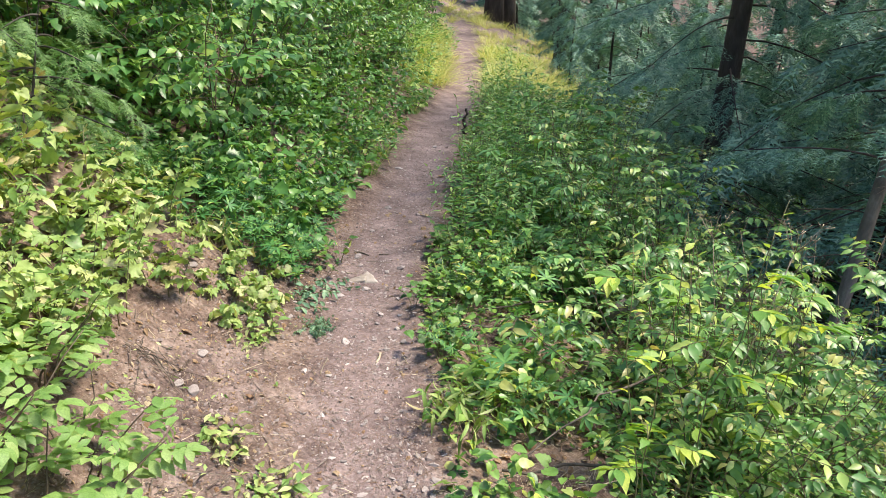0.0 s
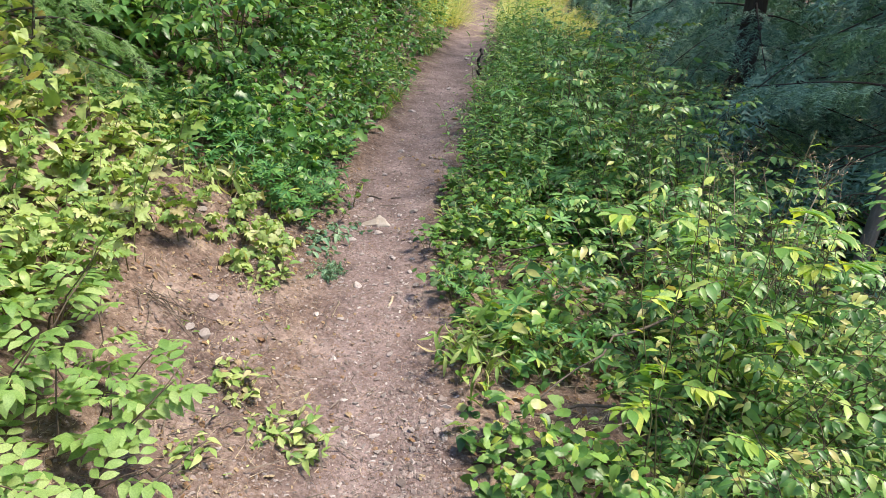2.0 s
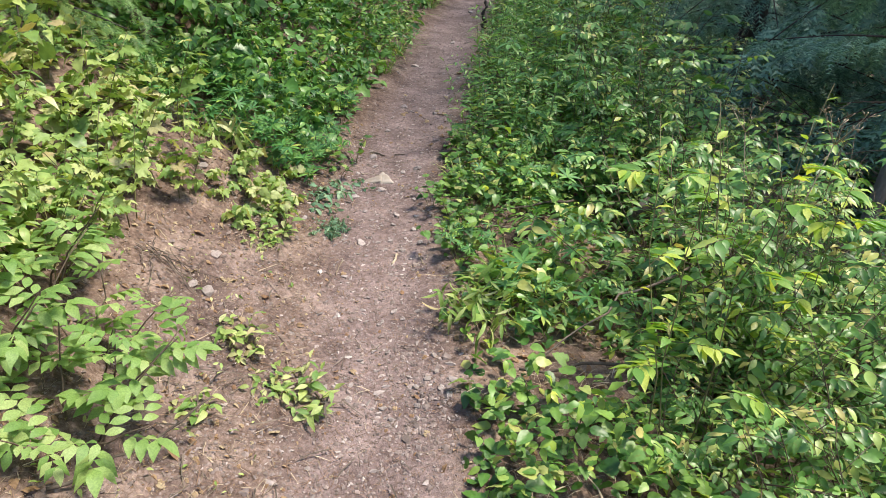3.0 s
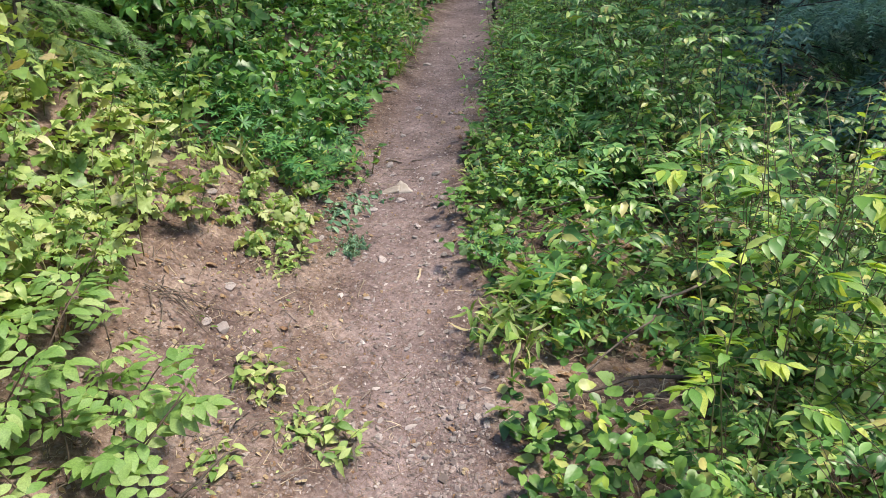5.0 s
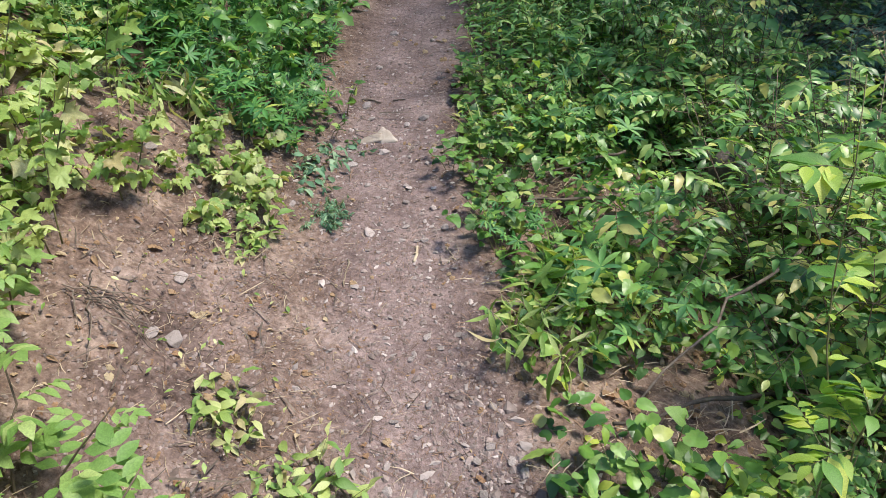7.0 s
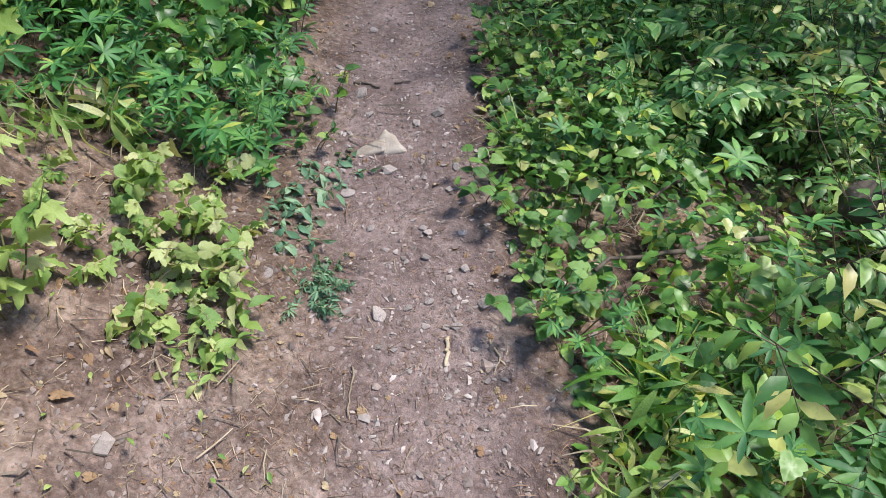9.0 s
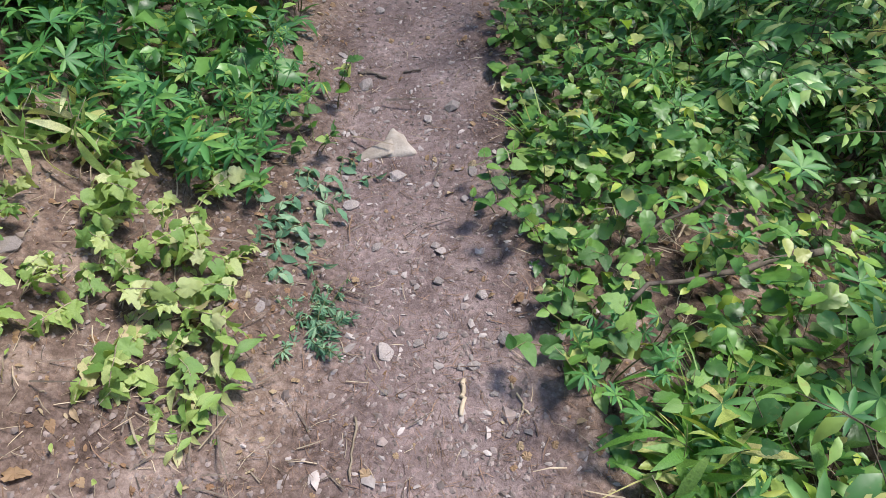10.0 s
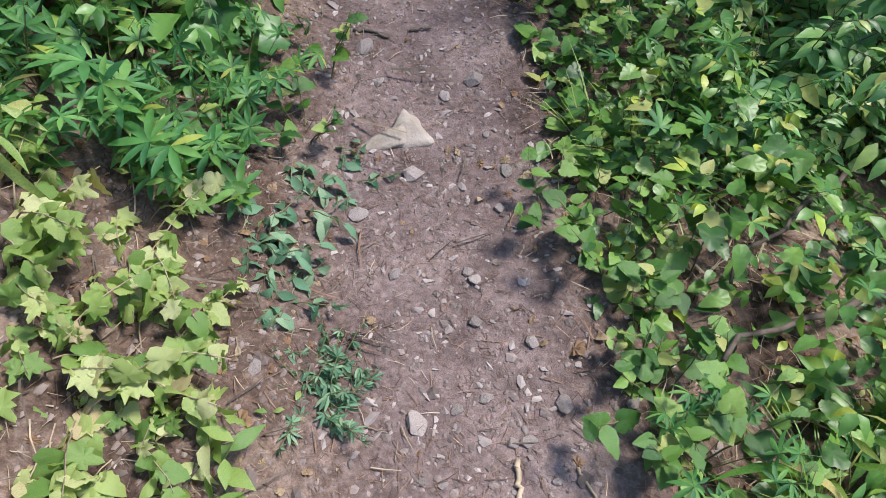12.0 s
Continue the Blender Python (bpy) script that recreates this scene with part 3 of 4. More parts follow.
def conifer(seed, height, radius, crown_from, limbs, reach, label, twig=0.13, far=False, material=None, bark=None, dead=8, step=0.11):
    """A fir: bark trunk, drooping limbs, needle sprays on every limb, dead snags low down."""
    r = np.random.default_rng(seed)
    root = tagged(new("fir_tree"), label, "tree", "firs on the valley slope")
    s = np.linspace(0, 1, 12)
    sway = np.stack([0.12 * np.sin(2.1 * s + seed), 0.12 * np.cos(1.7 * s + seed) - 0.12 * math.cos(seed), s * height], -1) - np.array([0.12 * math.sin(seed), 0, 0.6])
    trunk = Bag()
    flare = radius * (1 - 0.93 * s) * (1 + 0.5 * np.exp(-s * 25))
    trunk.tube(sway, flare, 14)
    part("trunk", trunk.mesh("trunk", bark or BARK), root)
    wood, P, D, N, S = Bag(), [], [], [], []
    snags = Bag()
    for i in range(limbs + dead):
        low = i >= limbs
        q = r.uniform(0.05, max(crown_from, 0.16)) if low else crown_from + (1 - crown_from) * ((i + r.uniform(0, 1)) / limbs) ** 1.35
        z = q * height - 0.6
        a = i * 2.4 + r.uniform(-0.4, 0.4)
        ln = reach * (1 - q) ** 0.75 * r.uniform(0.7, 1.15) + 0.15
        if low:
            ln = reach * r.uniform(0.25, 0.6)
        t = np.linspace(0, 1, 7)
        bow = a + r.uniform(-0.25, 0.25) * t
        fall = r.uniform(0.3, 0.75)
        line = np.stack([np.cos(bow) * ln * t, np.sin(bow) * ln * t, z + ln * (0.1 * t - fall * t ** 2 + 0.22 * fall * t ** 4)], -1)
        line[:, :2] += np.array([np.interp(z, sway[:, 2], sway[:, 0]), np.interp(z, sway[:, 2], sway[:, 1])])
        thick = 0.005 + 0.0045 * ln
        (snags if low else wood).tube(line, np.linspace(thick * (0.7 if low else 1), 0.003, 7), 4)
        if low:
            for _ in range(4):
                j = r.integers(2, 6)
                side = bow[j] + r.choice((-1, 1)) * r.uniform(0.5, 1.1)
                e = ln * r.uniform(0.15, 0.35)
                snags.tube(line[j] + np.linspace(0, 1, 3)[:, None] * np.array([[math.cos(side) * e, math.sin(side) * e, -e * r.uniform(0.1, 0.7)]]), (0.005, 0.003, 0.0015), 3)
            continue
        boughs = max(3, int(ln / step))
        for b in range(boughs):
            f = 0.22 + 0.78 * (b + r.uniform(0, 1)) / boughs
            j = min(f, 0.99) * 6
            p = line[int(j)] + (line[int(j) + 1] - line[int(j)]) * (j - int(j))
            grow = unit(line[int(j) + 1] - line[int(j)])
            for sgn in (-1, 1):
                wide = np.array([-grow[1], grow[0], 0]) * sgn
                out = unit(grow * 0.9 + wide * r.uniform(0.6, 1.1) + np.array([0, 0, r.uniform(-0.35, 0.1)]))
                bl = (0.18 + 0.34 * ln * (1.1 - f)) * r.uniform(0.6, 1.1)
                count = max(2, int(bl / (twig * 0.55)))
                for c in range(count):
                    g = (c + 0.3) / count
                    at = p + out * bl * g + np.array([0, 0, -0.25 * bl * g * g])
                    for lr in (-1, 1):
                        turn = unit(out + np.cross(out, (0, 0, 1)) * lr * r.uniform(0.3, 0.9) + np.array([0, 0, r.uniform(-0.75, 0.05)]))
                        P.append(at)
                        D.append(turn)
                        N.append(np.array([0, 0, 1.0]) + r.normal(0, 0.25, 3))
                        S.append(twig * r.uniform(0.8, 1.4))
    tagged(part("limb_wood", wood.mesh("limb_wood", BARK), root), kind="stuff")
    if dead:
        tagged(part("dead_wood", snags.mesh("dead_wood", TWIG), root, "bare grey dead branches"), kind="stuff")
    P, D, N, S = np.array(P), np.array(D), np.array(N), np.array(S)
    temps = SPRAY_FAR if far else (SPRAY_MID if height > 5 else SPRAY_NEAR)
    pick = r.integers(len(temps), size=len(P))
    M = frames_of(D, N, S)
    crown = Bag()
    for k in range(len(temps)):
        crown.many(temps[k], M[pick == k], P[pick == k])
    tagged(part("crown", crown.mesh("crown", material or NEEDLE, False), root), kind="stuff")
    return root

# ---- forest on the valley slope ----
dark = "dark blue-green fir with drooping needle boughs on the slope"
fir_near = conifer(11, 9.0, 0.055, 0.27, 40, 1.1, "slim grey-barked fir leaning out beside the shrubs", 0.12, dead=9, step=0.13, bark=GREYBARK)
fir_near.matrix_basis = put(2.5, 4.05, 40, 1.0, 0.1, (0, 15))
fir_big = conifer(12, 12.5, 0.17, 0.02, 92, 2.4, "tall dark fir with layered blue-green boughs on the slope", 0.17, dead=30, step=0.24)
fir_big.matrix_basis = put(3.7, 9.4, 10, 1.0, 0.1)
fir_mid = conifer(13, 15.0, 0.2, 0.04, 50, 2.5, dark, 0.26, True, dead=12, step=0.3)
fir_mid.matrix_basis = put(6.0, 8.2, 0, 1.0, 0.1)
fir_far = conifer(14, 16.0, 0.22, 0.04, 48, 2.7, dark, 0.6, True, dead=6, step=0.52)
fir_far.matrix_basis = put(9.2, 11.0, 0, 0.9, 0.1)
fir_far_b = conifer(15, 18.0, 0.26, 0.03, 50, 2.9, dark, 0.6, True, dead=6, step=0.52)
fir_far_b.matrix_basis = put(10.2, 13.0, 0, 1.0, 0.1)
fir_young = conifer(16, 3.6, 0.05, 0.08, 34, 1.0, "young fir with dense dark boughs on the forest edge", 0.26, True, dead=0, step=0.26)
fir_young.matrix_basis = put(2.7, 11.3, 0, 0.9, 0.0)
for x, y, s in ((3.5, 13, 1.0), (2.8, 15.6, 0.75), (4.3, 15, 1.1), (3.8, 17.6, 0.9), (5.2, 13.8, 1.2), (5.6, 16.6, 1.2), (3.2, 19.2, 0.8), (4.9, 21, 1.1), (6.8, 18.6, 1.4), (6.6, 22, 1.3), (8.0, 20.5, 1.4), (4.0, 25, 1.2), (6.2, 28, 1.4), (4.6, 31, 1.4), (7.4, 15.6, 1.4), (4.4, 11.9, 1.0), (2.9, 28.5, 1.2)):
    copy_thing(fir_young, put(x, y, 77 * x + 31 * y, s, 0.0))
fir_seedling = conifer(17, 1.25, 0.018, 0.1, 22, 0.55, "young light green fir seedling among the bank shrubs", 0.075, False, YOUNG, dead=0, step=0.09)
fir_seedling.matrix_basis = put(-2.05, 3.3, 20, 1.0, 0.0)
copy_thing(fir_seedling, put(-2.35, 3.75, 150, 1.1, 0.0))
forest = random.Random(5)
# the last spot stands right of the view, added to shade the trail
for x, y in ((8.6, 9.4), (8.2, 6.6), (5.0, 7.4)):
    copy_thing(fir_mid, put(x, y, forest.uniform(0, 360), forest.uniform(0.85, 1.1), 0.1))
# one more fir outside the view, added only to shade the middle trail
copy_thing(fir_mid, put(5.0, 5.8, 50, 0.97, 0.1))
for x, y in ((10.8, 20.0), (12.6, 15.0), (10.5, 9.5), (13.0, 12.5), (12.0, 18.0), (10.5, 23.0), (13.5, 25.0), (16.0, 17.0),
             (19.0, 23.0), (9.5, 31.0), (12.0, 34.0), (18.0, 32.0), (24.0, 30.0), (2.6, 36.0), (5.0, 42.0), (-3.5, 33.0), (-7.0, 27.0), (-1.5, 44.0), (16.5, 9.0), (15.0, 14.5), (18.0, 13.0), (21.0, 16.0), (22.0, 20.0), (15.5, 21.5), (26.0, 24.0), (20.0, 27.0), (14.5, 29.0), (23.0, 36.0), (15.0, 40.0), (29.0, 34.0), (7.5, 37.0), (12.0, 7.0), (14.5, 10.8), (5.2, 34.0), (3.6, 40.0)):
    copy_thing(forest.choice((fir_far, fir_far_b)), put(x, y, forest.uniform(0, 360), forest.uniform(0.85, 1.25), 0.1))


def bare_trunk(seed, radius, height):
    r = np.random.default_rng(seed)
    root = tagged(new("pine_tree"), "tall dark pine trunk, bare low down, beyond the trail crest", "tree", "pines on the crest")
    s = np.linspace(0, 1, 12)
    bag = Bag()
    bag.tube(np.stack([0.1 * np.sin(3 * s), 0.1 * s, height * s - 0.5], -1), radius * (1 - 0.85 * s) * (1 + 0.4 * np.exp(-s * 30)), 16)
    part("trunk", bag.mesh("trunk", BARK), root)
    wood, P, D = Bag(), [], []
    for i in range(40):
        q = 0.4 + 0.6 * i / 40
        a, ln = i * 2.4, (1.05 - q) * 4.2 + 0.3
        t = np.linspace(0, 1, 5)
        line = np.stack([np.cos(a) * ln * t, np.sin(a) * ln * t, q * height - 0.5 + ln * (0.25 * t - 0.2 * t * t)], -1)
        wood.tube(line, np.linspace(0.035, 0.006, 5), 5)
        for k in range(34):
            f = r.uniform(0.35, 1)
            P.append(np.array([np.interp(f, t, line[:, c]) for c in range(3)]) + r.normal(0, 0.16, 3))
            D.append(r.normal(0, 1, 3) + np.array([math.cos(a), math.sin(a), 0.3]))
    tagged(part("limb_wood", wood.mesh("limb_wood", BARK), root), kind="stuff")
    P, D = np.array(P), np.array(D)
    crown = Bag()
    crown.many(SPRAY_FAR[0], frames_of(D, np.array([0, 0, 1.0]) + r.normal(0, 0.4, P.shape), r.uniform(0.3, 0.5, len(P))), P)
    tagged(part("crown", crown.mesh("crown", NEEDLE, False), root), kind="stuff")
    return root


pine = bare_trunk(31, 0.24, 19)
pine.matrix_basis = put(3.3, 20.0, 0, 1.0, 0.0)
copy_thing(pine, put(1.75, 26.0, 80, 1.25, 0.0))
copy_thing(pine, put(2.3, 26.6, 200, 1.1, 0.0))
copy_thing(pine, put(5.4, 25.0, 140, 1.0, 0.0))

# ---- bushes ----
thicket = "dense green thicket shrub with small lobed leaves on the bank"
bank_bushes = [plant("thicket_shrub", thicket, "shrub", 40 + i, TREFOIL_LOW, LOBED, WOODY, 8, 1.0, 0.6, 6, 0.105, "thicket on the bank", twigs=7, twig_length=0.38, single=False, stem_radius=0.0045, tilt=0.5) for i in range(3)]
leafy = "leafy honeysuckle shrub with oval pointed green leaves beside the trail"
slope_bushes = [plant("honeysuckle_shrub", leafy, "shrub", 50 + i, [OVALS[0], OVAL_MID, OVAL_MID], OVAL, WOODY, 7, 0.72, 0.42, 7, 0.085, "shrubs below the trail", twigs=6, twig_length=0.3, single=False, stem_radius=0.003, tilt=0.5) for i in range(3)]
small_bushes = [plant("honeysuckle_shrub", "twiggy honeysuckle shrub with small oval leaves, some yellow, below the trail", "shrub", 55 + i, [OVALS[0], OVALS[1], OVAL_MID, OVAL_MID], TURNING, WOODY, 8, 0.78, 0.46, 7, 0.05, "shrubs below the trail", twigs=10, twig_length=0.28, single=False, stem_radius=0.0028, tilt=0.6) for i in range(3)]
near_bushes = [plant("honeysuckle_shrub", "honeysuckle shrub with oval leaves, some turning yellow, beside the trail", "shrub", 60 + i, OVALS, TURNING, WOODY, 5, 0.6, 0.34, 6, 0.056, "shrubs below the trail", twigs=2, twig_length=0.24, stem_radius=0.0028, tilt=0.55, droop=0.1) for i in range(3)]


def scatter(kinds, spots, seed, low, high):
    """Copies of the kinds at the spots; the kinds themselves stand at the first ones."""
    r = random.Random(seed)
    for i, (x, y) in enumerate(spots):
        m = put(x, y, r.uniform(0, 360), r.uniform(low, high), 0.02, (r.uniform(-9, 9), r.uniform(-9, 9)))
        if i < len(kinds):
            kinds[i].matrix_basis = m
        else:
            copy_thing(kinds[i % len(kinds)], m)


def field(seed, count, y0, y1, u0, u1, gap, skip=None):
    """Spots along the trail between y0 and y1, u0 to u1 beside its middle, at least a gap apart."""
    r = random.Random(seed)
    spots = []
    for _ in range(count * 30):
        y, u = r.uniform(y0, y1), r.uniform(u0, u1)
        x = u + float(trail(y))
        if all((x - a) ** 2 + (y - b) ** 2 > gap * gap for a, b in spots) and not (skip and skip(x, y, u)):
            spots.append((x, y))
        if len(spots) >= count:
            break
    return spots


scatter(bank_bushes, field(1, 75, 3.9, 17.5, -3.4, -0.95, 0.42, lambda x, y, u: u > -1.25 and y < 5.5) + field(2, 16, 1.6, 4.0, -3.8, -2.2, 0.5), 1, 0.85, 1.3)
scatter(slope_bushes, field(3, 44, 3.6, 11.0, 0.75, 2.2, 0.36), 2, 0.55, 1.0)
for x, y, s in ((0.95, 4.15, 1.25), (1.5, 4.5, 1.5), (0.8, 5.1, 1.2), (1.35, 5.6, 1.55), (1.85, 5.3, 1.6), (1.1, 6.6, 1.4), (1.75, 6.9, 1.6), (1.5, 8.2, 1.5), (2.2, 9.3, 1.6)):
    copy_thing(slope_bushes[int(y * 10) % 3], put(x, y, 60 * y, s, 0.02))
grown = random.Random(12)
scatter(small_bushes, field(31, 28, 0.9, 4.0, 1.15, 2.7, 0.28), 12, 0.9, 1.25)
# the same shrubs go on behind, along the trail
for x, y in field(32, 16, -5, 0.6, 0.8, 3.0, 0.5):
    copy_thing(grown.choice(slope_bushes), put(x, y, grown.uniform(0, 360), grown.uniform(0.9, 1.3), 0.02))
for x, y in field(33, 16, -5, 1.0, -3.2, -1.3, 0.5):
    copy_thing(grown.choice(bank_bushes), put(x, y, grown.uniform(0, 360), grown.uniform(0.8, 1.1), 0.02))
scatter(near_bushes, field(4, 9, 1.6, 4.2, 0.6, 1.35, 0.24, lambda x, y, u: (x - 0.45) ** 2 + (y - 2.2) ** 2 < 0.07), 3, 0.55, 0.85)


def undergrowth(name, label, seed, n, y0, y1, u0, u1, size, high, material, templates, tilt=0.38):
    r = np.random.default_rng(seed)
    y = y0 + (y1 - y0) * r.uniform(0, 1, n) ** 1.35
    x = trail(y) + r.uniform(u0, u1, n)
    a = r.uniform(0, 2 * math.pi, n)
    lift = 0.02 + high * r.uniform(0, 1, n) ** 1.4 * (0.5 + 0.5 * np.sin(x * 5.1 + 1.3 * np.sin(y * 3.7)))
    lift = lift * np.clip((np.abs(x - trail(y)) - 0.2) / 0.45, 0.12, 1)
    D = np.stack([np.cos(a), np.sin(a), r.uniform(-0.4, 0.3, n)], -1)
    M = frames_of(D, np.array([0, 0, 1.0]) + r.normal(0, tilt, (n, 3)), size * r.uniform(0.6, 1.3, n))
    P = np.stack([x, y, land(x, y) + lift], -1)
    keep = (x - 0.42) ** 2 + (y - 2.2) ** 2 > 0.045
    P, M, n = P[keep], M[keep], int(keep.sum())
    bag = Bag()
    kind = r.integers(len(templates), size=n)
    for k in range(len(templates)):
        bag.many(templates[k], M[kind == k], P[kind == k])
    return tagged(new(name, bag.mesh(name, material)), label, "undergrowth", kind="stuff")


undergrowth("bank_undergrowth", "dense small green leaves covering the bank", 301, 10000, 3.9, 18, -4.2, -0.4, 0.1, 0.55, LOBED, [OVAL_MID, FLAT_LOBES])
undergrowth("near_bank_undergrowth", "dense lobed green leaves low on the bank", 311, 4200, 3.8, 8.5, -3.2, -0.5, 0.1, 0.6, LOBED, TREFOIL)
undergrowth("slope_undergrowth", "dense green leaves under the shrubs on the slope", 302, 4000, 4.6, 17, 0.6, 3.4, 0.085, 0.35, OVAL, [OVAL_MID])
undergrowth("shrub_undergrowth", "green oval leaves of low growth between the shrubs", 309, 3300, 0.8, 4.6, 0.7, 3.2, 0.052, 0.3, TURNING, [OVALS[0], OVALS[1], OVATES[1]])
undergrowth("verge_undergrowth", "low green leaves along the trail verge", 303, 5000, 5.2, 17, 0.3, 0.9, 0.05, 0.3, BROAD, [OVAL_LOW])
undergrowth("trail_verge", "small round green leaves at the trail verge", 310, 1800, 3.6, 5.4, 0.32, 1.0, 0.04, 0.26, BROAD, [OVALS[0], OVALS[1], HEARTS[0]])
undergrowth("valley_undergrowth", "dark green low growth on the forest floor below the trail", 305, 14000, 1.0, 45, 3.0, 16, 0.2, 0.5, LOBED, [OVAL_LOW])
undergrowth("forest_floor", "dark low growth covering the forest floor between the firs", 314, 9000, 7.0, 46, 3.2, 26, 0.32, 0.45, LOBED, [OVAL_LOW])
undergrowth("lupine_undergrowth", "dense dark green fingered lupine leaves at the foot of the bank", 306, 520, 3.5, 5.0, -1.5, -0.42, 0.07, 0.3, LUPINE, [PALMATE[0]])
undergrowth("verge_lupines", "dense green fingered lupine leaves at the verge", 307, 170, 2.4, 5.2, 0.42, 1.2, 0.075, 0.4, LUPINE, [PALMATE[0]])
undergrowth("verge_broadleaf", "dense round toothed green leaves at the trail verge", 308, 1150, 1.5, 4.8, 0.26, 1.15, 0.054, 0.36, BROAD, [HEARTS[0], OVATES[0], OVATES[1]])
undergrowth("pale_undergrowth", "pale yellow-green leaves of slumped plants on the bank", 304, 3800, 1.6, 3.9, -2.7, -1.12, 0.07, 0.42, PALE, [HEARTS[1], OVAL_MID, OVALS[2]])

tall_herbs = [plant("tall_herb", "tall green herb with narrow leaves up its stem beside the trail", "plant", 65 + i, HERBS, HERB, STEM, 5, 0.72, 0.17, 24, 0.1, "tall herbs below the trail", single=False, first=0.15, stem_radius=0.0022, curl=1.1) for i in range(3)]
scatter(tall_herbs, field(34, 34, 4.2, 6.4, 0.42, 1.7, 0.18) + field(35, 50, 6, 10.5, 0.4, 2.2, 0.28) + field(36, 12, 1.3, 3.8, 1.1, 2.0, 0.25) + field(37, 26, 6, 15, -1.4, -0.5, 0.3), 19, 0.7, 1.2)

tall_thicket = plant("tall_shrub", "tall leafy shrub with yellow-green oval leaves on the slope", "shrub", 68, [OVAL_MID, OVALS[1]], TURNING, WOODY, 9, 1.35, 0.5, 7, 0.06, "shrubs below the trail", twigs=10, twig_length=0.3, single=False, stem_radius=0.0034, tilt=0.6)
scatter([tall_thicket], [(1.4, 2.4), (1.75, 2.75), (1.2, 2.85), (1.95, 3.3), (1.55, 3.4), (2.2, 2.9), (1.95, 4.0), (1.35, 4.0), (1.05, 4.35), (1.6, 4.6), (1.2, 5.3), (1.85, 5.6), (1.0, 6.2), (1.7, 7.0)], 21, 0.85, 1.05)

# low cover along both edges of the far trail
low_green = [plant("ground_plant", "low leafy green plant at the trail edge", "plant", 70 + i, [OVAL_MID], OVAL, STEM, 6, 0.3, 0.18, 7, 0.05, "low plants along the trail", single=False, plain=True) for i in range(3)]
scatter(low_green, field(5, 75, 4.6, 11.5, 0.3, 0.95, 0.16), 4, 0.7, 1.4)
low_bank = [plant("ground_plant", "low lobed-leaf plant at the foot of the bank", "plant", 75 + i, [FLAT_LOBES, OVAL_MID], LOBED, STEM, 6, 0.32, 0.2, 6, 0.06, "low plants along the trail", single=False, plain=True) for i in range(3)]
scatter(low_bank, field(6, 100, 4.4, 17.0, -1.2, -0.34, 0.16), 5, 0.7, 1.4)

# ---- plants by the camera, leaf by leaf ----
edge_plants = [plant("broadleaf_plant", "low broadleaf plant with round toothed green leaves at the trail edge", "plant", 80 + i, [HEARTS[0], HEARTS[1], OVATES[0], OVATES[1]], BROAD, STEM, 5, 0.17, 0.12, 4, 0.05, "broadleaf plants at the trail edge", first=0.4, stem_radius=0.0018, droop=0.1) for i in range(3)]
scatter(edge_plants, [(-1.2, 3.55), (-1.0, 3.6), (-1.1, 3.78), (-0.85, 3.55), (-0.7, 3.78), (-0.66, 4.0), (-0.06, 3.05), (-0.02, 3.2), (-0.05, 3.38), (0.0, 2.93), (0.04, 3.1), (-0.04, 3.55), (0.02, 3.32), (-0.15, 3.5), (-0.03, 2.43)] + field(7, 19, 1.5, 4.4, 0.3, 0.8, 0.12, lambda x, y, u: (x - 0.42) ** 2 + (y - 2.2) ** 2 < 0.05), 6, 0.7, 1.25)
lupines = [plant("lupine", "bushy green lupine with fingered leaves", "plant", 90 + i, PALMATE, LUPINE, STEM, 9, 0.3, 0.2, 2, 0.075, "lupines beside the trail", first=0.72, stem_radius=0.0018, key="palm") for i in range(2)]
scatter(lupines, field(8, 22, 3.55, 4.9, -1.25, -0.42, 0.15) + [(0.0, 2.93), (0.45, 3.9), (0.2, 4.0), (0.35, 2.62)], 7, 0.75, 1.25)
wilting = [plant("wilting_plant", "wilting pale yellow-green broadleaf plant slumped on the bank", "plant", 100 + i, HEARTS[1:] + [MAPLES[1]], PALE, STRAW, 7, 0.13, 0.23, 7, 0.064, "wilting plants on the bank", first=0.45, droop=0.35, tilt=0.6, sag=0.45, stem_radius=0.002) for i in range(3)]
scatter(wilting, [(-0.98, 3.16), (-1.12, 3.22), (-1.0, 3.32), (-1.18, 3.38), (-0.9, 3.24), (-1.3, 3.2), (-1.05, 3.05), (-1.22, 3.05), (-0.93, 3.14), (-1.1, 3.13), (-0.97, 3.02), (-1.15, 3.3), (-1.0, 3.42)]
        + field(9, 14, 1.9, 3.9, -1.7, -0.98, 0.13, lambda x, y, u: y < 2.7 and u > -1.12), 8, 0.7, 1.1)
leggy = [plant("yellowing_shrub", "sparse thimbleberry shrub with pale yellow-green lobed leaves on the bank", "shrub", 105 + i, MAPLES, PALE, STEM, 5, 0.46, 0.26, 8, 0.092, "yellowing shrubs on the bank", first=0.22, droop=0.4, stem_radius=0.003, key="maple") for i in range(2)]
scatter(leggy, [(-1.34, 2.5), (-1.4, 2.72), (-1.36, 2.25), (-1.27, 2.88), (-1.36, 2.02), (-1.62, 2.92), (-1.5, 2.3), (-1.75, 2.5), (-1.45, 3.35), (-1.9, 3.1), (-1.65, 1.9), (-1.5, 3.75)], 9, 0.8, 1.2)
sprig = plant("sprout", "small green sprout with drooping oval leaves on bare soil", "plant", 110, OVALS, PALE, STEM, 6, 0.11, 0.1, 5, 0.088, "sprouts on the bare bank", first=0.35, droop=0.1, stem_radius=0.0015, key="sprout")
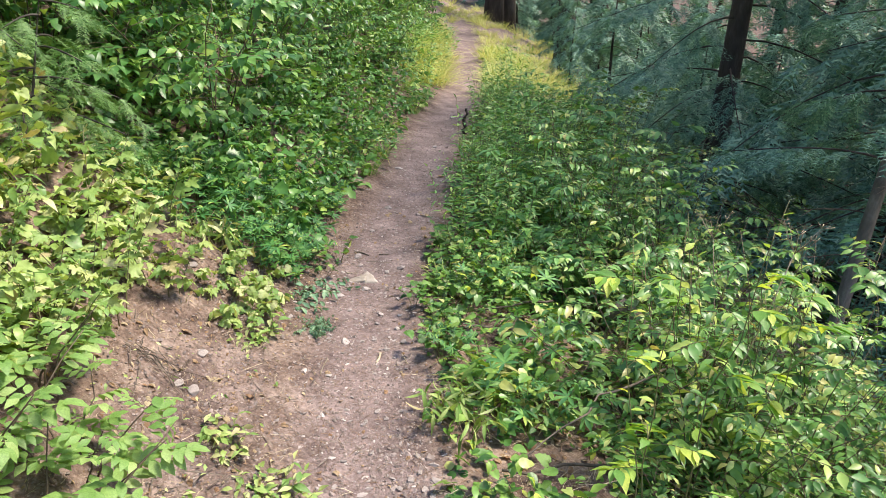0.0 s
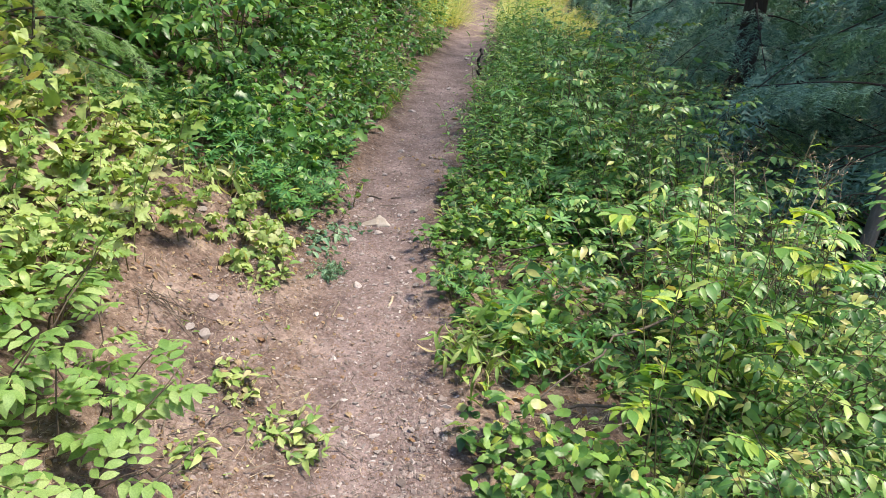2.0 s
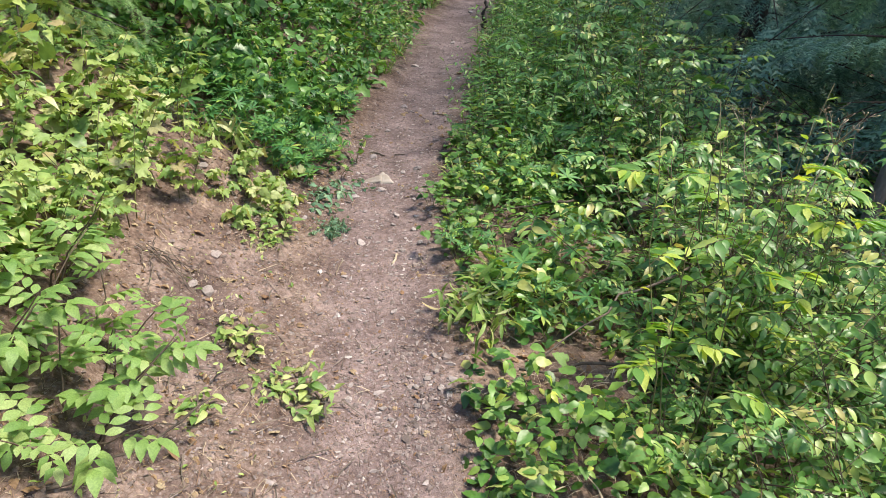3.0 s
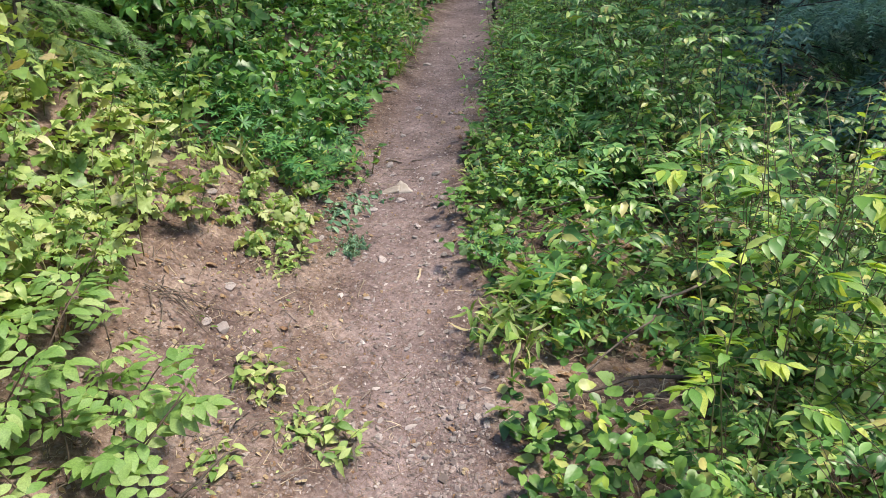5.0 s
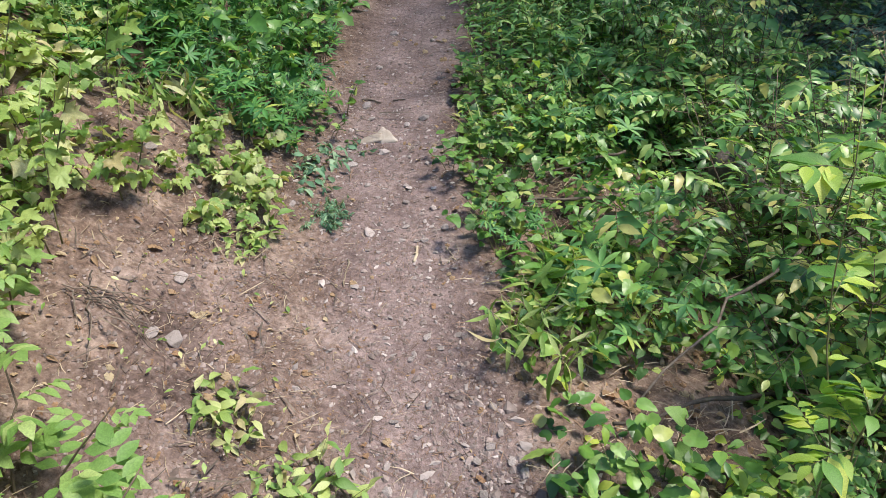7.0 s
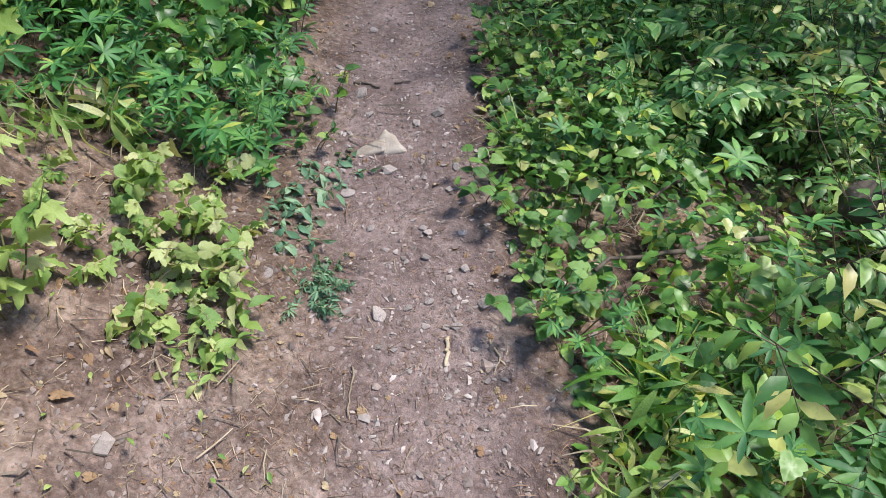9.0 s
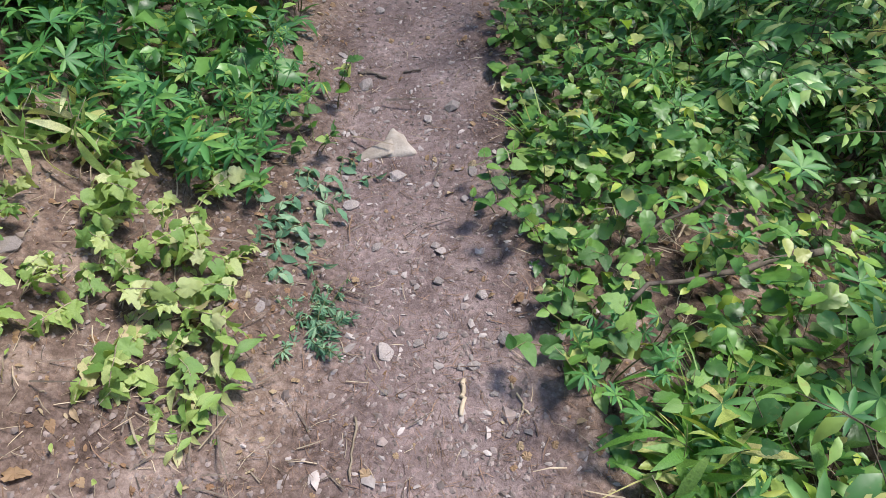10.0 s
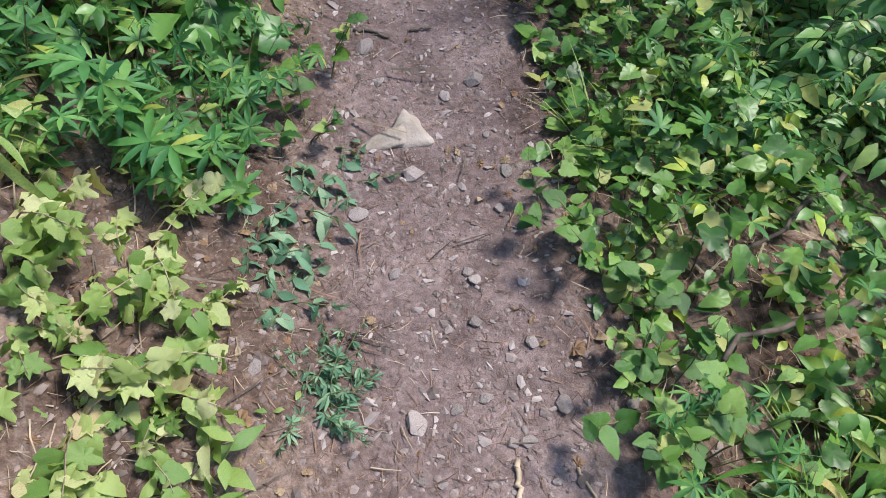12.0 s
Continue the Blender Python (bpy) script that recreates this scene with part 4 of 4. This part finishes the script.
scatter([sprig], [(-0.83, 2.17), (-0.57, 1.97), (-0.77, 2.1), (-0.66, 1.93), (-0.84, 1.76), (-0.52, 1.9), (-0.85, 2.95), (-0.9, 2.85)], 10, 0.7, 1.1)
limp = plant("limp_plant", "limp dark bluish-green plant wilted flat on the dirt", "plant", 120, OVALS[1:], LIMP, STEM, 7, 0.1, 0.12, 6, 0.062, "limp plants at the trail edge", first=0.25, droop=0.4, sag=0.6, stem_radius=0.0016, key="limp")
scatter([limp], [(-0.74, 3.33), (-0.62, 3.66), (-0.8, 3.48), (-0.78, 3.42), (-0.72, 3.58)], 11, 0.75, 1.2)
limp_tuft = plant("limp_tuft", "limp bluish-green tuft of fingered leaves collapsed on the trail edge", "plant", 122, LIMP_PALM + PALMATE[1:], LIMP, STEM, 9, 0.075, 0.085, 4, 0.034, "limp plants at the trail edge", first=0.2, droop=0.3, sag=0.4, tilt=0.7, stem_radius=0.0014, key="limp_palm")
scatter([limp_tuft], [(-0.67, 3.17), (-0.69, 3.12), (-0.645, 3.2), (-0.66, 3.1)], 18, 1.0, 1.15)
SAPLING = leaf_material("elder_leaflet", [(0.0, (0.17, 0.32, 0.08)), (0.6, (0.26, 0.42, 0.12)), (1.0, (0.4, 0.52, 0.2))], 0.5, 0.35)
sapling = plant("elder_sapling", "young elder sapling with pale green leaflets arching over the bank", "shrub", 130, FEATHER, SAPLING, WOODY, 6, 0.46, 0.3, 6, 0.175, "saplings on the bank", first=0.3, droop=0.1, tilt=0.25, stem_radius=0.004, key="elder")
scatter([sapling], [(-1.05, 1.45), (-1.12, 1.72), (-1.3, 1.55), (-1.35, 1.9)], 12, 0.85, 1.1)
lily = plant("lance_leaf_plant", "plant with long arching lance-shaped green leaves at the verge", "plant", 145, LANCES, GRASS, STEM, 4, 0.26, 0.14, 6, 0.19, "lance-leaved plants at the verge", first=0.2, droop=-0.2, stem_radius=0.002, key="lance")
scatter([lily], [(0.2, 2.78), (0.32, 2.85), (0.12, 2.66), (0.28, 2.6), (0.5, 3.0), (0.38, 3.6), (0.75, 2.3)], 17, 0.7, 1.05)
droopers = plant("wilted_herb", "wilted herb with hanging pale green narrow leaves at the verge", "plant", 147, LANCES, PALE, STRAW, 6, 0.24, 0.12, 6, 0.13, "wilted herbs at the verge", first=0.45, droop=0.9, sag=0.25, tilt=0.6, stem_radius=0.0018, key="wilted_lance")
scatter([droopers], [(0.03, 2.45), (0.1, 2.36), (0.09, 2.56), (0.42, 2.55), (0.46, 2.6), (-1.22, 3.5), (-1.3, 3.42)], 23, 0.8, 1.1)
tall_shoots = plant("tall_shrub", "tall leafy shoots with bright yellow-green tips below the trail", "shrub", 140, OVALS[:2], YOUNGLEAF, STEM, 3, 1.26, 0.2, 11, 0.07, "shrubs below the trail", first=0.35, twigs=4, twig_length=0.18, stem_radius=0.0028, tilt=0.5, key="shoots")
scatter([tall_shoots], [(0.68, 1.8), (1.22, 2.42), (1.02, 2.12)], 13, 1.0, 1.08)



def dry_umbel(seed, height):
    """A dead seed head: thin stalk that forks into bare rays."""
    r = np.random.default_rng(seed)
    root = tagged(new("dry_umbel"), "dry brown umbel seed stalk standing above the shrubs", "plant", "dry seed stalks")
    s = np.linspace(0, 1, 6)[:, None]
    line = s * np.array([[0.05, 0.02, height]]) + np.concatenate([np.zeros((1, 3)), r.normal(0, 0.006, (5, 3))])
    stalk = Bag()
    stalk.tube(line, np.linspace(0.003, 0.002, 6), 5)
    part("stalk", stalk.mesh("stalk", STRAW), root)
    for fork, at in ((line[-1], 9), (line[4], 5), (line[3], 4)):
        head = Bag()
        for k in range(at):
            a, out = 2 * math.pi * k / at + r.uniform(-0.3, 0.3), r.uniform(0.05, 0.09)
            tip = fork + np.array([math.cos(a) * out, math.sin(a) * out, r.uniform(0.06, 0.12)])
            head.tube(np.stack([fork, (fork + tip) / 2 + np.array([0, 0, -0.006]), tip]), (0.0014, 0.0011, 0.0009), 3)
            for _ in range(5):
                end = tip + np.append(r.normal(0, 0.012, 2), r.uniform(0.008, 0.02))
                head.tube(np.stack([tip, (tip + end) / 2, end]), (0.0008, 0.0008, 0.0016), 3)
        part("seed_head", head.mesh("seed_head", STRAW), root)
    return root


umbel = dry_umbel(5, 1.32)
scatter([umbel], [(1.1, 2.52), (1.3, 2.75)], 24, 0.88, 0.95)

undergrowth("verge_sprigs", "lime and yellowing small leaves among the verge plants", 313, 300, 1.6, 4.6, 0.28, 1.1, 0.07, 0.4, YOUNGLEAF, [TREFOIL[0], TREFOIL[1], OVALS[1]])

# ---- grass ----
tufts = [tuft(150 + i, 60, 0.26, 0.05, GRASS) for i in range(3)]
scatter(tufts, [(0.2, 2.75), (0.25, 2.85), (0.15, 3.7), (0.0, 3.75)] + field(21, 70, 5, 17, 0.28, 1.6, 0.2) + field(22, 60, 5.5, 17, -0.9, -0.4, 0.2), 14, 0.7, 1.2)
meadow = [tuft(160 + i, 150, 0.45, 0.22, MEADOW, "meadow_grass", "dry yellow-green grass in full sun on the crest", THIN_BLADES) for i in range(2)]
scatter(meadow, field(23, 150, 15.0, 30, -5, 5, 0.46, lambda x, y, u: abs(u) < 0.4 and y < 17.6) + field(24, 75, 9.5, 16.5, 0.35, 2.4, 0.24) + field(25, 30, 10.5, 16, -1.0, -0.32, 0.2), 15, 0.8, 1.3)

# ---- stones ----


def stone_mesh(seed, corners=13):
    """An angular broken stone: hull of scattered corners, edges knocked off."""
    r = random.Random(seed)
    bm = bmesh.new()
    long, wide, flat = r.uniform(0.5, 0.66), r.uniform(0.34, 0.48), r.uniform(0.16, 0.27)
    for k in range(corners):
        a, h = 2 * math.pi * k / corners * 2.4, r.uniform(-1, 1)
        reach = math.sqrt(max(0.12, 1 - 0.7 * h * h)) * r.uniform(0.75, 1.05)
        bm.verts.new((long * reach * math.cos(a), wide * reach * math.sin(a), flat * h))
    hull = bmesh.ops.convex_hull(bm, input=bm.verts)
    bmesh.ops.delete(bm, geom=[e for e in hull["geom_interior"] if isinstance(e, bmesh.types.BMVert)], context="VERTS")
    bmesh.ops.bevel(bm, geom=list(bm.edges), offset=0.018, segments=1, affect="EDGES")
    me = bpy.data.meshes.new("stone")
    bm.to_mesh(me)
    bm.free()
    me.materials.append(STONE)
    return me


STONES = [stone_mesh(200 + i) for i in range(9)]
TRAIL_STONES = [(-0.45, 3.68, 0.054), (-0.61, 3.70, 0.034), (-0.58, 3.56, 0.045), (-0.51, 3.40, 0.034), (-0.55, 4.12, 0.064), (-0.52, 3.99, 0.042), (-0.35, 3.94, 0.042), (-0.27, 3.99, 0.061), (-0.23, 3.67, 0.045), (-0.49, 3.07, 0.049), (-0.35, 3.11, 0.033), (-0.20, 3.08, 0.050), (-0.07, 3.07, 0.040), (-0.24, 3.22, 0.035), (-0.28, 3.02, 0.038), (-0.31, 3.02, 0.027), (-0.78, 3.17, 0.039), (-0.75, 3.26, 0.028), (-0.92, 3.30, 0.035), (-0.79, 3.34, 0.029), (-0.35, 3.40, 0.030), (-0.34, 3.38, 0.036), (-0.41, 3.09, 0.027), (-0.35, 3.28, 0.035), (-0.34, 3.72, 0.025), (-0.26, 3.79, 0.026), (-0.70, 3.44, 0.030), (-0.45, 2.95, 0.023), (-0.26, 3.56, 0.029), (-0.49, 2.96, 0.027), (-0.24, 2.94, 0.022)]
LOWER_STONES = [(-0.28, 2.51, 0.034), (-0.18, 2.51, 0.034), (-0.24, 2.46, 0.030), (-0.27, 1.93, 0.034), (-0.23, 1.88, 0.034), (-0.38, 2.18, 0.027), (-0.39, 1.96, 0.032), (-0.28, 2.24, 0.028), (-0.33, 2.42, 0.029), (-0.99, 2.36, 0.064), (-1.04, 2.35, 0.046), (-1.04, 2.62, 0.060), (-1.25, 3.17, 0.059), (-0.45, 2.02, 0.024), (-0.08, 3.53, 0.038), (-0.10, 2.21, 0.034), (-0.07, 2.03, 0.036), (-0.15, 1.94, 0.031), (-0.04, 1.99, 0.040), (-0.12, 2.08, 0.036), (-0.16, 2.04, 0.032), (-0.09, 2.12, 0.030), (-0.43, 5.1, 0.06), (-0.5, 4.6, 0.05), (-0.2, 5.0, 0.05), (-0.42, 6.2, 0.07), (-0.1, 7.1, 0.06), (0.1, 8.6, 0.07)]
pick = random.Random(9)
for x, y, size in TRAIL_STONES + LOWER_STONES:
    ob = tagged(new("stone", pick.choice(STONES)), "small angular grey-pink stone on the dirt trail", "stone", "stones on the trail")
    ob.matrix_basis = put(x, y, pick.uniform(0, 360), size * 1.1, -size * 0.08, (pick.uniform(-12, 12), pick.uniform(-12, 12)))


def wedge_rock():
    """The pale three-cornered rock set in the trail: one low arm, a peak and a steep face."""
    bm = bmesh.new()
    block = ((-0.03, -0.036, 0.012), (0.072, -0.04, 0.014), (0.084, -0.022, 0.008), (0.05, 0.055, 0.02), (0.018, 0.078, 0.05), (0.03, 0.03, 0.056), (-0.02, 0.02, 0.03), (-0.03, -0.04, -0.05), (0.08, -0.03, -0.05), (0.03, 0.08, -0.05))
    arm = ((-0.105, -0.03, 0.018), (-0.09, -0.05, 0.014), (0.02, -0.042, 0.028), (0.02, 0.025, 0.052), (-0.065, -0.004, 0.032), (-0.085, -0.03, -0.05), (-0.02, 0.0, -0.05))
    for corners in (block, arm):
        hull = bmesh.ops.convex_hull(bm, input=[bm.verts.new(c) for c in corners])
        bmesh.ops.delete(bm, geom=[e for e in hull["geom_interior"] if isinstance(e, bmesh.types.BMVert)], context="VERTS")
    bmesh.ops.subdivide_edges(bm, edges=bm.edges, cuts=4, use_grid_fill=True)
    bmesh.ops.triangulate(bm, faces=bm.faces)
    for _ in range(2):
        bmesh.ops.smooth_vert(bm, verts=bm.verts, factor=0.35, use_axis_x=True, use_axis_y=True, use_axis_z=True)
    for v in bm.verts:
        v.co = Vector((v.co.x * 1.1, v.co.y, v.co.z * 0.78)) + Vector(noise.noise_vector(v.co * 40)) * 0.005 + Vector(noise.noise_vector(v.co * 150)) * 0.0015
    me = bpy.data.meshes.new("rock")
    bm.to_mesh(me)
    bm.free()
    me.polygons.foreach_set("use_smooth", np.full(len(me.polygons), True))
    me.materials.append(PALE_ROCK)
    return me


PALE_ROCK = rough_material("pale_tan_rock", [(0.3, (0.28, 0.225, 0.18)), (0.55, (0.42, 0.355, 0.3)), (0.8, (0.54, 0.48, 0.43))], 18, 110, 0.003, 0.85, vary=0.05)
rock = tagged(new("rock", wedge_rock()), "pale three-cornered rock half buried in the trail", "rock")
rock.matrix_basis = put(-0.475, 3.80, 4, 0.92, 0.004)

# gravel and litter


def pebble(seed):
    r = np.random.default_rng(seed)
    v = np.array([(0.08, 0.05, 0.24), (0.5, 0, 0), (0.15, 0.48, 0.05), (-0.42, 0.28, 0), (-0.4, -0.3, 0.05), (0.2, -0.45, 0), (0, 0, -0.3)]) + r.normal(0, 0.07, (7, 3))
    f = [(0, 1 + i, 1 + (i + 1) % 5) for i in range(5)] + [(6, 1 + (i + 1) % 5, 1 + i) for i in range(5)]
    return v, f


def spin(n, r):
    a = r.uniform(0, 2 * math.pi, n)
    d = np.stack([np.cos(a), np.sin(a), r.normal(0, 0.12, n)], -1)
    return d, np.array([0, 0, 1.0]) + r.normal(0, 0.2, (n, 3))


def strewn(name, label, templates, material, n, y0, y1, spread, shift, size, seed, lift=0.0, smooth=False):
    r = np.random.default_rng(seed)
    y = y0 + (y1 - y0) * r.uniform(0, 1, n) ** 1.3
    x = trail(y) + r.normal(shift, spread, n)
    d, nrm = spin(n, r)
    s = size * r.lognormal(0, 0.4, n)
    P = np.stack([x, y, land(x, y) + lift * s], -1)
    M = frames_of(d, nrm, s)
    bag = Bag()
    kind = r.integers(len(templates), size=n)
    for k in range(len(templates)):
        bag.many(templates[k], M[kind == k], P[kind == k])
    return tagged(new(name, bag.mesh(name, material, smooth)), label, name, kind="stuff")


PEBBLES = [pebble(i) for i in range(5)]
CHIPS = [(v * np.array([0.6, 1.15, 0.75]), f) for v, f in (pebble(20 + i) for i in range(6))]
strewn("gravel", "fine grey-pink gravel and grit strewn along the trail", PEBBLES, GRIT, 11000, 1.3, 9.0, 0.2, 0.0, 0.008, 1, 0.05)
strewn("bank_gravel", "loose grit and small stones on the bare bank", PEBBLES, GRIT, 6500, 1.2, 4.5, 0.32, -0.6, 0.0095, 2, 0.05)
strewn("loose_gravel", "patch of loose broken gravel at the trail edge", PEBBLES, GRIT, 420, 1.72, 2.4, 0.075, 0.15, 0.014, 9, 0.0)
strewn("stone_chips", "pale broken stone chips along the trail", CHIPS, STONE, 1900, 1.3, 8.0, 0.26, -0.04, 0.014, 8, 0.08)
STRIP = [(np.array([(-0.022, 0, 0), (0.022, 0, 0), (0.06, 0.5, 0.05), (0.02, 0.5, 0.05), (0.01, 1, 0), (-0.01, 1, 0)]), [(0, 1, 2, 3), (3, 2, 4, 5)])]
strewn("clods", "crumbled dirt clods on the bare bank", PEBBLES, CLOD, 600, 1.3, 4.4, 0.3, -0.62, 0.014, 12, -0.05)
strewn("twig_litter", "broken brown twigs scattered on the bank", STRIP, TWIG, 700, 1.3, 4.6, 0.35, -0.7, 0.06, 13, 0.15)
undergrowth("bank_sprouts", "tiny green seedlings dotted over the bare bank", 312, 220, 1.3, 3.7, -1.2, -0.35, 0.024, 0.05, PALE, [OVALS[0], OVALS[1]])
strewn("needle_litter", "brown fallen needles and stem bits on the dirt", STRIP, LITTER, 28000, 1.2, 6.0, 0.42, -0.32, 0.019, 3, 0.08)
strewn("straw_litter", "dry straw-coloured grass stems lying on the bank", STRIP, STRAW, 3600, 1.2, 5.0, 0.32, -0.7, 0.03, 4, 0.12)
strewn("leaf_litter", "curled brown dead leaves under the plants", [HEARTS[2], OVALS[2]], DEADLEAF, 2200, 1.2, 4.6, 0.3, -0.75, 0.014, 5, 0.3)
strewn("shrub_litter", "curled brown dead leaves beneath the shrubs", [HEARTS[2], OVALS[2]], DEADLEAF, 1900, 1.2, 6.0, 0.32, 0.75, 0.022, 6, 0.3)
strewn("verge_straw", "dry straw stems tangled under the verge plants", STRIP, STRAW, 1400, 1.3, 5.0, 0.2, 0.62, 0.045, 14, 0.35)
strewn("verge_needles", "brown fallen needles and bits under the verge plants", STRIP, LITTER, 7000, 1.2, 5.0, 0.25, 0.55, 0.022, 15, 0.1)


# ---- sticks, log and roots ----


def stick(line, r0, r1, label, name="stick", material=None, seed=1, sides=7):
    r = np.random.default_rng(seed)
    line = np.array(line, float)
    t = np.linspace(0, len(line) - 1, 9)
    pts = np.stack([np.interp(t, np.arange(len(line)), line[:, c]) for c in range(3)], -1) + r.normal(0, max(r0 * 0.6, 0.002 + 0.012 * min(1, np.linalg.norm(line[-1] - line[0]))), (9, 3)) * np.array([1, 1, 0.5])
    bag = Bag()
    bag.tube(pts, np.linspace(r0, r1, 9) * r.uniform(0.85, 1.15, 9), sides)
    return tagged(new(name, bag.mesh(name, material or TWIG)), label, name, "sticks on the slope")


def lying(x0, y0, x1, y1, r0, r1, label, lift=0.01, name="stick", material=None, seed=1, rise=0.0):
    pts = [(x0 + (x1 - x0) * k / 4, y0 + (y1 - y0) * k / 4) for k in range(5)]
    return stick([(x, y, float(land(x, y)) + lift + rise * i / 4) for i, (x, y) in enumerate(pts)], r0, r1, label, name, material, seed)


lying(0.1, 3.12, 0.75, 3.36, 0.006, 0.011, "dark dead branch lying through the green plants", 0.1, seed=2)
lying(0.15, 3.3, 0.62, 3.62, 0.004, 0.007, "thin grey dead branch among the plants", 0.12, seed=3)
lying(0.22, 2.12, 0.85, 2.35, 0.005, 0.008, "dark dead branch over bare soil", 0.05, seed=4)
lying(0.3, 2.2, 1.0, 2.75, 0.003, 0.007, "dark dead branch rising into the shrubs", 0.06, seed=5, rise=0.35)
lying(-0.31, 2.98, -0.315, 2.9, 0.006, 0.005, "short pale stick on the trail", 0.004, material=STRAW, seed=6)
lying(-0.2, 2.96, -0.17, 2.88, 0.003, 0.003, "thin bleached twig on the trail", 0.004, material=STRAW, seed=7)
lying(-0.57, 4.2, -0.48, 4.17, 0.006, 0.004, "short brown stick across the trail", 0.006, seed=8)
lying(-0.42, 4.2, -0.36, 4.21, 0.004, 0.003, "short brown stick across the trail", 0.006, seed=9)
lying(-0.55, 2.9, -0.56, 2.76, 0.003, 0.002, "bent dry stem lying at the trail edge", 0.005, material=STRAW, seed=10)
lying(-1.05, 1.3, -0.72, 1.66, 0.005, 0.003, "thin dark shoot rising from the bank", 0.01, seed=11, rise=0.18)
lying(0.9, 3.25, 1.5, 3.0, 0.06, 0.065, "weathered grey log lying among the shrubs", 0.38, "log", LOGWOOD, 12)
lying(0.2, 7.7, 0.23, 7.72, 0.025, 0.016, "small dark snag at the edge of the trail", 0.0, "snag", BARK, 13, 0.28)
for i in range(14):
    a, ln = pick.uniform(-1.3, 0.6), pick.uniform(0.1, 0.28)
    bx, by = -1.2 + pick.uniform(-0.05, 0.05), 2.42 + pick.uniform(-0.05, 0.06)
    lying(bx, by, bx + ln * math.cos(a), by + ln * math.sin(a), 0.0022, 0.001, "dry bleached roots fanned over the bank", 0.02, "root", TWIG, 20 + i)
